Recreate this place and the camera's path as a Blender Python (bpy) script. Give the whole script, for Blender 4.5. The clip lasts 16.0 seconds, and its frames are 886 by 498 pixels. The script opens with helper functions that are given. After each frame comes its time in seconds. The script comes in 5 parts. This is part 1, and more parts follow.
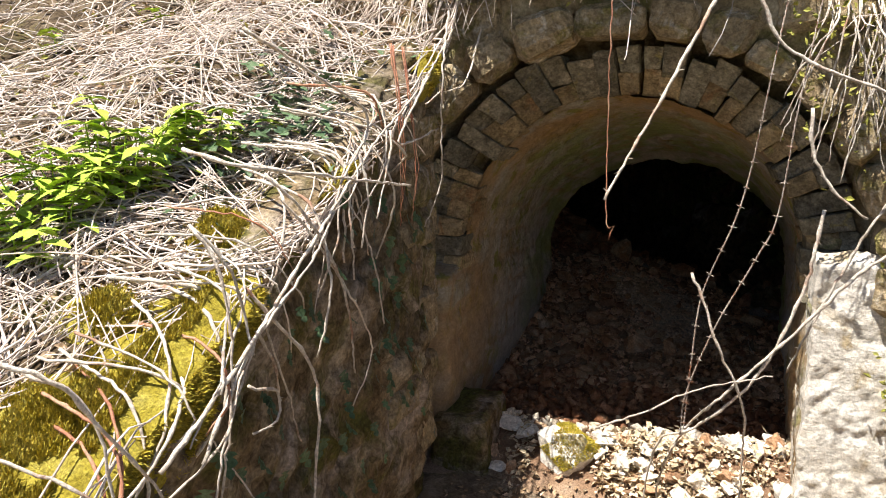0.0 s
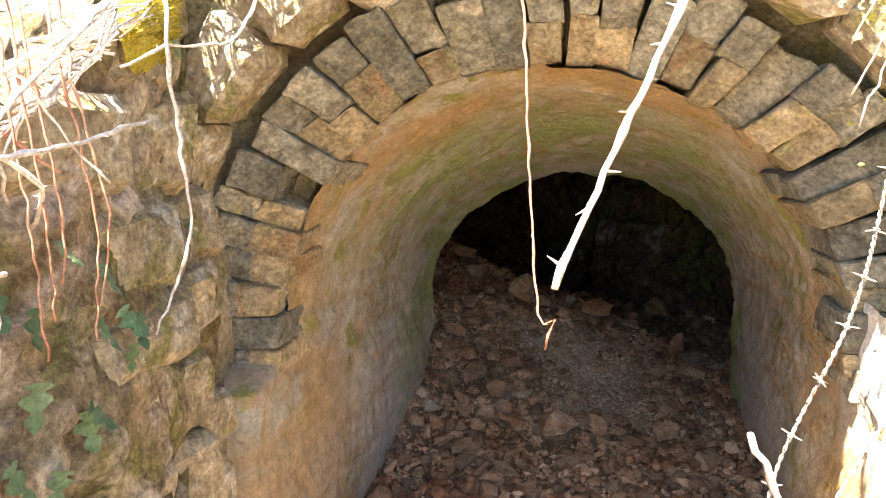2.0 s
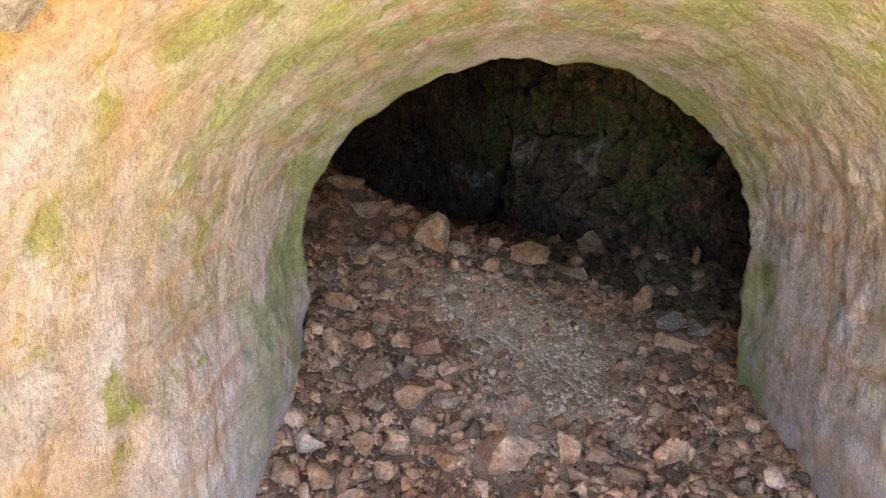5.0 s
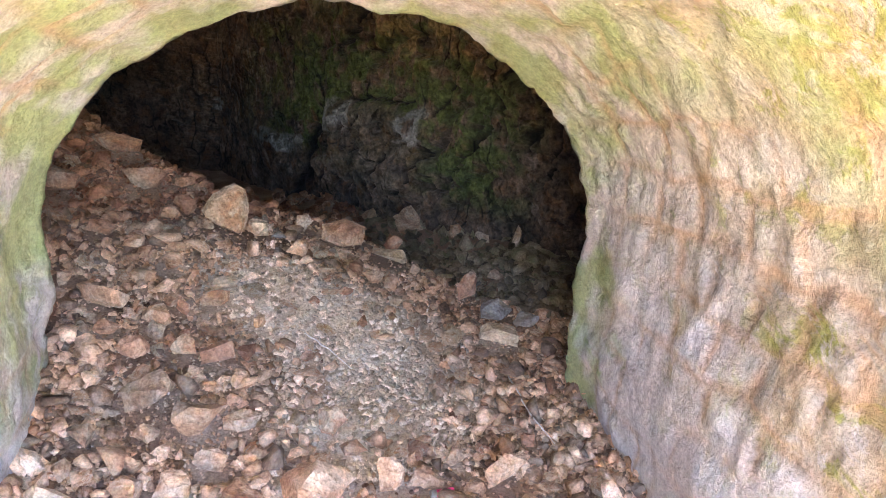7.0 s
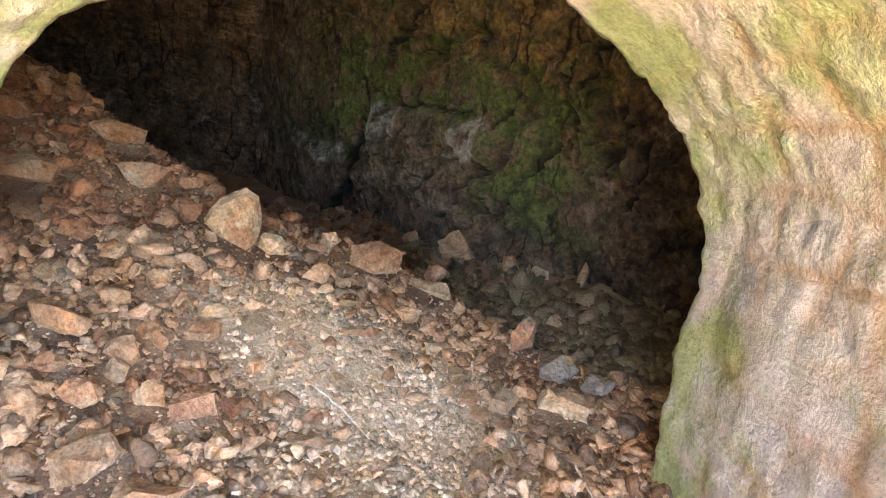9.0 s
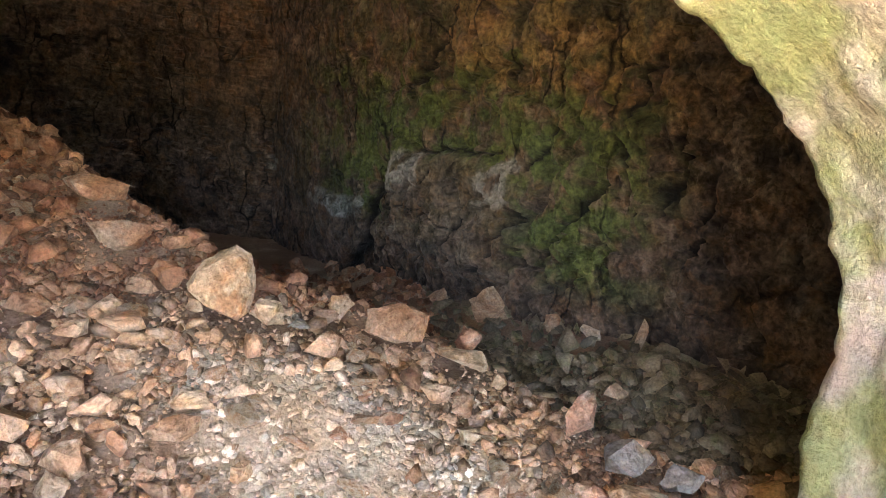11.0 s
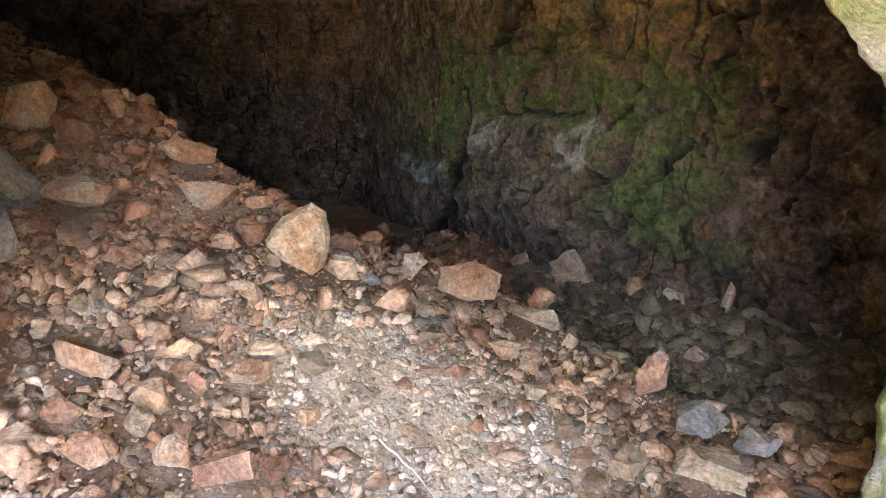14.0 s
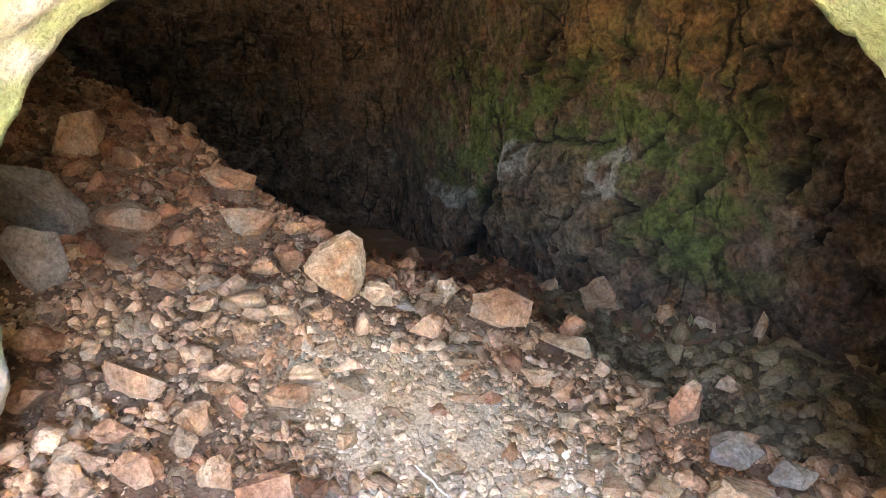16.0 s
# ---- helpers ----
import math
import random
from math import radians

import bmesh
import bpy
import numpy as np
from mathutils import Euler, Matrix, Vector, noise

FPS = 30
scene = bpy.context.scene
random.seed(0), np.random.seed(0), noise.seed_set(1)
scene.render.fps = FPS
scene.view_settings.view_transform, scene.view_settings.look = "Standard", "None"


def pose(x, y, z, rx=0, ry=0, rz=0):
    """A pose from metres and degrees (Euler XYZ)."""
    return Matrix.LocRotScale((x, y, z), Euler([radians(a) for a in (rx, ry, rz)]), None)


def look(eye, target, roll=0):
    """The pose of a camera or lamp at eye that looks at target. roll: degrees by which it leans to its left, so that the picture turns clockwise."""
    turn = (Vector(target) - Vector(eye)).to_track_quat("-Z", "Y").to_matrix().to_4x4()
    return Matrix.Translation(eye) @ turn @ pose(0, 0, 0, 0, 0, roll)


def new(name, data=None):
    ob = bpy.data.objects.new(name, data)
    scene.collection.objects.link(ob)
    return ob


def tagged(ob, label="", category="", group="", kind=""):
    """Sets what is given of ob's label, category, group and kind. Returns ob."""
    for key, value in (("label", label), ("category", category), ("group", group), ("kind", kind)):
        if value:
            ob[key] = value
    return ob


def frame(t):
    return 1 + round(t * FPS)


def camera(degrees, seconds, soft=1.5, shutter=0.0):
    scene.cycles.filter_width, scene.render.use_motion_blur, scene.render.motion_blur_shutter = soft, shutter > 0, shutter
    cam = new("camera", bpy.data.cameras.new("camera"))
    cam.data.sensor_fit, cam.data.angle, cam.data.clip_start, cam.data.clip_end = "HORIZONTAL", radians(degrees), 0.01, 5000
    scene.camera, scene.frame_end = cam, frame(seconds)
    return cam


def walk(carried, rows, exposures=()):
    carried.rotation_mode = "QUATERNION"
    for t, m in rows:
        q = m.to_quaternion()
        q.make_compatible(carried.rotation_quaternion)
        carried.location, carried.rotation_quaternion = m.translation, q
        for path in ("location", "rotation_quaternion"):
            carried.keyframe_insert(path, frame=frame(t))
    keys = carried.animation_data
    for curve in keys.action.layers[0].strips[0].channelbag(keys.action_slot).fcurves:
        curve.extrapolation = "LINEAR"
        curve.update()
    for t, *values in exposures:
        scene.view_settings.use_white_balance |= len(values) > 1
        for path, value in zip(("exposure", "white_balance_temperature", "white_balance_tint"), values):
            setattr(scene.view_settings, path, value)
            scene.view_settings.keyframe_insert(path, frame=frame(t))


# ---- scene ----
cam = camera(65.5, 16.0, 1.0)
METRES, EYE, TILT, LEAN, TURN = 4.8, 1.6, -11.0, 0.0, 21.0
ROWS = [
    (0.0, 0.0, 0.0, 0.0, 0.0, 0.0, -0.0),
    (0.5, 0.0233, 0.0685, -0.0062, 2.42, -0.03, -0.13),
    (1.0, 0.0261, 0.1553, 0.009, -0.85, 0.36, 1.3),
    (1.5, 0.0331, 0.2167, 0.0101, -6.21, 1.14, 3.32),
    (2.0, 0.0543, 0.2966, 0.0398, -9.34, 1.29, 3.57),
    (2.5, 0.0483, 0.3326, 0.057, -10.28, 0.03, 2.75),
    (3.0, 0.0406, 0.3944, 0.0654, -12.55, -0.31, 3.94),
    (5.5, 0.1216, 0.627, 0.0621, -23.16, -7.39, 3.98),
    (6.0, 0.1357, 0.6522, 0.0663, -29.93, -7.51, 1.12),
    (6.5, 0.1379, 0.6613, 0.0677, -34.33, -8.49, 1.35),
    (7.0, 0.1451, 0.6743, 0.0649, -34.9, -10.47, 2.54),
    (7.5, 0.1635, 0.6972, 0.0499, -33.73, -11.98, 1.71),
    (8.0, 0.1777, 0.728, 0.0491, -31.74, -13.12, -0.14),
    (8.5, 0.1897, 0.7431, 0.0531, -30.97, -12.79, -2.11),
    (9.0, 0.208, 0.7828, 0.05, -30.78, -8.31, -0.9),
    (9.5, 0.2286, 0.8399, 0.0366, -28.55, -4.03, 1.46),
    (10.0, 0.2382, 0.8618, 0.0407, -29.3, -3.36, 1.59),
    (12.5, 0.2739, 0.8559, 0.0371, -24.45, -4.55, 1.74),
    (13.0, 0.2721, 0.8542, 0.0362, -22.64, -4.87, 2.0),
    (13.5, 0.2697, 0.8526, 0.0318, -21.45, -4.93, 1.98),
    (14.0, 0.2685, 0.8521, 0.0301, -20.42, -5.64, 2.16),
    (14.5, 0.2638, 0.8492, 0.0333, -19.7, -5.44, 1.98),
    (15.0, 0.2622, 0.847, 0.034, -18.73, -4.57, 2.04),
    (15.5, 0.262, 0.8463, 0.0348, -18.55, -4.04, 1.97),
    (16.0, 0.2607, 0.8469, 0.0345, -18.33, -3.74, 1.8),
]
EXPOSURES = [(0.0, 1.05, 6400, 11), (0.8, 1.4, 6350, 12), (1.2, 2.05, 6450, 12), (1.6, 3.05, 6500, 12), (2.0, 3.75, 6600, 12), (3.2, 4.65, 6350, 14), (5.5, 5.75, 6050, 19), (6.2, 6.3, 5950, 19), (7.0, 6.6, 5750, 19), (8.5, 6.85, 6300, 18), (9.2, 7.05, 6700, 15), (10.0, 7.35, 6700, 16), (12.5, 7.2, 6100, 19), (16.0, 7.3, 6100, 16)]
walk(cam, [(t, pose(0, 0, EYE, TILT, LEAN, TURN) @ pose(METRES * x, METRES * y, METRES * z, 90 + pitch, roll, yaw)) for t, x, y, z, yaw, pitch, roll in ROWS], EXPOSURES)

# ---- light ----
SUN = Vector((-0.20, -0.31, 1.0)).normalized()
world = bpy.data.worlds.new("world")
scene.world = world
world.use_nodes = True
sky = world.node_tree.nodes.new("ShaderNodeTexSky")
sky.sky_type, sky.sun_disc = "NISHITA", False
sky.sun_elevation, sky.sun_rotation = math.asin(SUN.z), math.atan2(SUN.x, SUN.y)
back = world.node_tree.nodes["Background"]
back.inputs["Strength"].default_value = 0.055
world.node_tree.links.new(sky.outputs[0], back.inputs["Color"])
lamp = bpy.data.lights.new("sun", "SUN")
lamp.energy, lamp.angle, lamp.color = 5.0, radians(0.5), (1.0, 0.95, 0.86)
new("sun", lamp).matrix_world = look(SUN * 50, (0, 0, 0))


# ---- materials ----
def material(name, stops, scale=6.0, rough=0.9, bump=0.5, fine=60.0, patch=None, patch_scale=2.5, patch_from=0.5, patch_to=0.62, island=0.0, joint=None, vary=0.0, stretch=(1, 1, 1), patch2=None, zones=(), mottle=0.0, crack_shade=0.0, speckle=0.8):
    """Rough mineral or plant surface: colour stops over a broad noise, patches of other growth, fine grain and relief."""
    m = bpy.data.materials.new(name)
    m.use_nodes = True
    nt = m.node_tree
    bsdf = nt.nodes["Principled BSDF"]
    bsdf.inputs["Roughness"].default_value = rough
    bsdf.inputs["Specular IOR Level"].default_value = 0.25
    link = nt.links.new
    co = nt.nodes.new("ShaderNodeTexCoord").outputs["Object"]
    mapping = nt.nodes.new("ShaderNodeMapping")
    mapping.inputs["Scale"].default_value = stretch
    link(co, mapping.inputs["Vector"])
    co = mapping.outputs[0]
    info = nt.nodes.new("ShaderNodeObjectInfo").outputs["Random"]
    shift = nt.nodes.new("ShaderNodeVectorMath")
    shift.operation = "MULTIPLY_ADD"
    comb = nt.nodes.new("ShaderNodeCombineXYZ")
    for k in range(3):
        link(info, comb.inputs[k])
    link(comb.outputs[0], shift.inputs[0])
    shift.inputs[1].default_value = (17, 31, 23)
    link(co, shift.inputs[2])
    co = shift.outputs[0]

    def tex(s, detail=6, roughness=0.6, distortion=0.0):
        n = nt.nodes.new("ShaderNodeTexNoise")
        n.inputs["Scale"].default_value, n.inputs["Detail"].default_value = s, detail
        n.inputs["Roughness"].default_value, n.inputs["Distortion"].default_value = roughness, distortion
        link(co, n.inputs["Vector"])
        return n.outputs["Fac"]

    def ramp(fac, items):
        r = nt.nodes.new("ShaderNodeValToRGB")
        while len(r.color_ramp.elements) < len(items):
            r.color_ramp.elements.new(0.5)
        for e, (at, c) in zip(r.color_ramp.elements, items):
            e.position, e.color = at, (*c, 1)
        link(fac, r.inputs[0])
        return r.outputs[0]

    def blend(fac, a, b, kind="MIX"):
        x = nt.nodes.new("ShaderNodeMix")
        x.data_type, x.blend_type = "RGBA", kind
        for slot, value in ((x.inputs[0], fac), (x.inputs[6], a), (x.inputs[7], b)):
            if isinstance(value, (int, float)):
                slot.default_value = value
            elif isinstance(value, tuple):
                slot.default_value = (*value, 1)
            else:
                link(value, slot)
        return x.outputs[2]

    broad = tex(scale, 8, 0.62, 0.4)
    n = len(stops)
    colour = ramp(broad, [(0.3 + 0.4 * k / max(1, n - 1), c) for k, c in enumerate(stops)])
    if patch:
        colour = blend(ramp(tex(patch_scale, 7, 0.65, 0.6), [(patch_from, (0, 0, 0)), (patch_to, (1, 1, 1))]), colour, patch)
    if patch2:
        colour = blend(ramp(tex(patch_scale * 1.7, 7, 0.65, 0.9), [(patch_from + 0.03, (0, 0, 0)), (patch_to + 0.05, (1, 1, 1))]), colour, patch2)
    if zones:
        for attribute, tone in zones:
            z = nt.nodes.new("ShaderNodeAttribute")
            z.attribute_name = attribute
            colour = blend(z.outputs["Fac"], colour, tone)
    if joint:
        a = nt.nodes.new("ShaderNodeAttribute")
        a.attribute_name = "joint"
        colour = blend(a.outputs["Fac"], colour, joint)
    if mottle:
        colour = blend(mottle, colour, ramp(tex(scale * 3.3, 8, 0.72, 0.5), [(0.36, (0.38, 0.34, 0.29)), (0.5, (1.0, 1.0, 1.0)), (0.66, (1.55, 1.5, 1.42))]), "MULTIPLY")
    # Shade of thin cracks put into the colour; the shape stays uncut here.
    if crack_shade:
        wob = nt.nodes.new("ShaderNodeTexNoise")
        wob.inputs["Scale"].default_value, wob.inputs["Detail"].default_value = crack_shade * 0.7, 5
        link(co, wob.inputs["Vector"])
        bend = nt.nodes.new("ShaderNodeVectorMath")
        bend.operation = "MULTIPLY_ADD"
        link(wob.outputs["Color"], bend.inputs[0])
        bend.inputs[1].default_value = (1.0 / crack_shade, 1.0 / crack_shade, 1.0 / crack_shade)
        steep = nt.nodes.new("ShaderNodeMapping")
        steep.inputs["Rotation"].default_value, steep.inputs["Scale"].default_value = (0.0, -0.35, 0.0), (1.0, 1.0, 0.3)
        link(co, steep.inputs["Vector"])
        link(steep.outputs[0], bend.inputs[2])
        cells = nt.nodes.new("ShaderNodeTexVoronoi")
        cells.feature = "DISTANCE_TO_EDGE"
        cells.inputs["Scale"].default_value = crack_shade
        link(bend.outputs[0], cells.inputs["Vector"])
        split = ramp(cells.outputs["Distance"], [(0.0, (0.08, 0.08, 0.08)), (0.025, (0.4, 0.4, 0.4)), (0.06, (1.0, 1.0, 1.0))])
        colour = blend(ramp(tex(crack_shade * 0.45, 4, 0.6), [(0.47, (0, 0, 0)), (0.60, (1, 1, 1))]), colour, blend(1.0, colour, split, "MULTIPLY"))
    grain = tex(fine, 5, 0.7)
    colour = blend(speckle, colour, ramp(grain, [(0.3, (0.42, 0.40, 0.38)), (0.7, (1.5, 1.5, 1.5))]), "MULTIPLY")
    if vary or island:
        if island:
            rnd = nt.nodes.new("ShaderNodeNewGeometry").outputs["Random Per Island"]
        else:
            rnd = info
        v = max(vary, island)
        colour = blend(1.0, colour, ramp(rnd, [(0.0, (1 - v, 1 - v, 1 - v)), (0.5, (1, 1 - v * 0.15, 1 - v * 0.3)), (1.0, (1 + v, 1 + v * 0.9, 1 + v * 0.8))]), "MULTIPLY")
    link(colour, bsdf.inputs["Base Color"])
    pits = tex(fine * 0.3, 6, 0.75, 0.3)
    coarse = nt.nodes.new("ShaderNodeMath")
    coarse.operation = "MULTIPLY_ADD"
    link(pits, coarse.inputs[0])
    coarse.inputs[1].default_value = 0.8
    link(broad, coarse.inputs[2])
    add = nt.nodes.new("ShaderNodeMath")
    add.operation = "MULTIPLY_ADD"
    link(grain, add.inputs[0])
    add.inputs[1].default_value = 0.35
    link(coarse.outputs[0], add.inputs[2])
    b = nt.nodes.new("ShaderNodeBump")
    b.inputs["Strength"].default_value, b.inputs["Distance"].default_value = bump, 0.03
    link(add.outputs[0], b.inputs["Height"])
    link(b.outputs[0], bsdf.inputs["Normal"])
    return m


LIME_ZONES = (("ochre", (0.43, 0.26, 0.10)), ("limewash", (0.57, 0.535, 0.50)), ("algae", (0.29, 0.345, 0.125)))
ROCK_ZONES = (("ochre", (0.27, 0.165, 0.07)), ("algae", (0.085, 0.105, 0.03)), ("limewash", (0.26, 0.24, 0.21)))
LINING = material("lime_washed_lining", [(0.30, 0.24, 0.15), (0.38, 0.33, 0.24), (0.45, 0.41, 0.34), (0.52, 0.49, 0.44)], 6.0, 0.94, 0.8, 90, (0.26, 0.27, 0.08), 7.0, 0.53, 0.60, joint=(0.43, 0.285, 0.16), patch2=(0.44, 0.42, 0.38), zones=LIME_ZONES, mottle=0.3, speckle=0.45)
CAVE = material("dark_cave_rock", [(0.04, 0.027, 0.02), (0.085, 0.058, 0.042), (0.15, 0.10, 0.068), (0.21, 0.155, 0.11)], 7.0, 0.85, 1.0, 45, (0.13, 0.072, 0.038), 9.0, 0.50, 0.62, joint=(0.008, 0.006, 0.005), zones=ROCK_ZONES, mottle=0.9, crack_shade=6.0)
FACE = material("weathered_sandstone", [(0.25, 0.19, 0.11), (0.40, 0.32, 0.20), (0.52, 0.45, 0.33)], 9.0, 0.92, 0.9, 70, (0.25, 0.22, 0.08), 6.0, 0.52, 0.62, vary=0.22, patch2=(0.58, 0.54, 0.46), mottle=0.6)
BRICK = material("weathered_brick", [(0.26, 0.20, 0.11), (0.40, 0.31, 0.18), (0.52, 0.43, 0.28)], 9.0, 0.92, 0.9, 80, (0.37, 0.22, 0.11), 5.0, 0.54, 0.64, vary=0.25, patch2=(0.30, 0.28, 0.12), mottle=0.6)
GREYBRICK = material("sooty_brick", [(0.16, 0.145, 0.11), (0.26, 0.24, 0.18), (0.38, 0.35, 0.28)], 9.0, 0.92, 0.9, 80, (0.44, 0.39, 0.30), 7.0, 0.56, 0.66, vary=0.28, patch2=(0.30, 0.26, 0.11), mottle=0.7)
MORTAR = material("crumbling_mortar", [(0.22, 0.16, 0.09), (0.36, 0.29, 0.18), (0.48, 0.42, 0.31)], 6.0, 0.95, 0.9, 60, (0.20, 0.18, 0.07), 3.0, 0.52, 0.62)
WING = material("damp_wall_render", [(0.13, 0.085, 0.04), (0.27, 0.195, 0.11), (0.50, 0.42, 0.31)], 6.0, 0.94, 0.9, 70, (0.13, 0.12, 0.03), 2.6, 0.48, 0.60, joint=(0.10, 0.07, 0.04), patch2=(0.46, 0.38, 0.31), mottle=0.85)
PALE = material("pale_sunlit_stone", [(0.62, 0.57, 0.49), (0.74, 0.70, 0.63), (0.84, 0.81, 0.75)], 6.0, 0.92, 0.5, 60, (0.42, 0.34, 0.22), 4.0, 0.58, 0.66, vary=0.12)
DUST = material("dusty_floor", [(0.48, 0.33, 0.20), (0.60, 0.45, 0.31), (0.67, 0.56, 0.43)], 5.0, 0.97, 0.8, 120, (0.38, 0.23, 0.13), 2.2, 0.58, 0.70, joint=(0.21, 0.115, 0.066))
CHIPS = material("dusty_chips", [(0.44, 0.31, 0.20), (0.58, 0.45, 0.32), (0.68, 0.58, 0.46)], 6.0, 0.95, 0.6, 120, island=0.45)
SUNPALE = material("sun_pale_rubble", [(0.56, 0.47, 0.36), (0.70, 0.62, 0.51), (0.82, 0.76, 0.66)], 6.0, 0.95, 0.6, 90, island=0.3)
RUBBLE = material("limestone_rubble", [(0.29, 0.145, 0.075), (0.48, 0.31, 0.195), (0.65, 0.50, 0.36)], 5.0, 0.92, 0.8, 90, (0.55, 0.43, 0.315), 6.0, 0.54, 0.66, island=0.6)
# Red-brown, darkened in colour as the light falls off up the heap.
DIMRED = material("dim_red_rubble", [(0.17, 0.07, 0.035), (0.29, 0.145, 0.08), (0.40, 0.25, 0.16)], 5.0, 0.92, 0.8, 90, (0.36, 0.26, 0.18), 6.0, 0.56, 0.68, island=0.5)
# Olive stones, darkened in colour for the shade beyond the ridge.
DIMOLIVE = material("dim_olive_rubble", [(0.11, 0.08, 0.045), (0.20, 0.155, 0.095), (0.30, 0.25, 0.175)], 5.0, 0.85, 0.8, 90, (0.15, 0.14, 0.07), 6.0, 0.52, 0.64, island=0.5)
ROCK = material("broken_limestone", [(0.30, 0.145, 0.072), (0.46, 0.285, 0.17), (0.58, 0.44, 0.30)], 7.0, 0.92, 0.8, 90, (0.52, 0.41, 0.30), 5.0, 0.5, 0.66, vary=0.3, mottle=0.45)
BANK = material("dark_bank_soil", [(0.05, 0.035, 0.02), (0.12, 0.085, 0.05), (0.26, 0.20, 0.13)], 7.0, 0.97, 0.9, 60, (0.20, 0.18, 0.05), 2.0, 0.54, 0.66)
EARTH = material("leaf_litter_earth", [(0.10, 0.07, 0.045), (0.24, 0.18, 0.12), (0.42, 0.34, 0.25)], 6.0, 0.97, 0.9, 60, (0.22, 0.20, 0.05), 2.0, 0.52, 0.66)


# ---- builders ----
def obj(name, bm, mat, parent=None, label="", category="", group="", kind="", smooth=False):
    me = bpy.data.meshes.new(name)
    bm.to_mesh(me)
    bm.free()
    me.materials.append(mat)
    if smooth:
        me.shade_smooth()
    ob = new(name, me)
    ob.parent = parent
    return tagged(ob, label, category, group, kind)


def part(name, bm, mat, parent, label="", smooth=False):
    return obj(name, bm, mat, parent, label, smooth=smooth)


def mesh_of(name, verts, faces, mat, smooth=True):
    me = bpy.data.meshes.new(name)
    me.from_pydata(verts, [], faces)
    me.materials.append(mat)
    if smooth:
        me.shade_smooth()
    return me


def grid_faces(nu, nv, wrap=False):
    f = []
    for i in range(nu - 1):
        for j in range(nv if wrap else nv - 1):
            k = (j + 1) % nv
            f.append((i * nv + j, i * nv + k, (i + 1) * nv + k, (i + 1) * nv + j))
    return f


def table(x, pts):
    return float(np.interp(x, [p[0] for p in pts], [p[1] for p in pts]))


def rough(p, s, depth=4):
    return noise.fractal(Vector(p) * s, 0.9, 2.1, depth)


# ---- plan: the vault runs along y, from its mouth to the cave ----
MOUTH, INNER = 3.46, 5.35


def section(y):
    """Centre, half width, spring line and crown of the vault at y."""
    k = (y - MOUTH) / (INNER - MOUTH)
    return -0.375 + 0.088 * k, 0.81 + 0.045 * k, 0.90 - 0.285 * k, 1.69 - 0.395 * k


def outline(y, n, grow=0.0, low=-0.45):
    """Points of the vault's section from its left foot over the crown to the right foot."""
    cx, a, zs, za = section(y)
    a, za = a + grow, za + grow
    jamb, arch = zs - low, math.pi * (a + za - zs) / 2
    out = []
    for i in range(n):
        s = (2 * jamb + arch) * i / (n - 1)
        if s < jamb or s > jamb + arch:
            z = low + (s if s < jamb else 2 * jamb + arch - s)
            flare = 0.14 * max(0.0, 0.2 - z) ** 1.2
            out.append((cx + (-1 if s < jamb else 1) * (a + flare), z))
        else:
            w = math.pi * (s - jamb) / arch
            out.append((cx - a * math.cos(w), zs + (za - zs) * math.sin(w)))
    return out


def stone_relief(p, size):
    """How proud a wall of rough stones lies at p, and how near p is to a joint."""
    q = Vector((p[0] * 0.7, p[1] * 0.7, p[2])) / size
    q += Vector((rough(p, 5), rough((p[1], p[2], p[0]), 5), rough((p[2], p[0], p[1]), 5))) * 0.35
    d, _ = noise.voronoi(q)
    edge = min(1.0, (d[1] - d[0]) / 0.25)
    return edge, 1.0 - edge


def course_relief(u, v, p):
    """Roughly coursed blocks, u along the tunnel and v up and over it: 1 inside a block, 0 in the mortar."""
    u, v = u + 0.035 * rough(p, 4), v + 0.035 * rough((p.y, p.z, p.x), 4)
    row = math.floor(v / 0.155)
    length = 0.19 + 0.05 * noise.noise(Vector((row * 3.7, 1.5, 2.5)))
    u += length * 2.0 * noise.noise(Vector((row * 1.9, 7.5, 0.5)))
    fu, fv = u % length, v % 0.155
    return min(1.0, min(fu, length - fu, fv, 0.155 - fv) / 0.035)


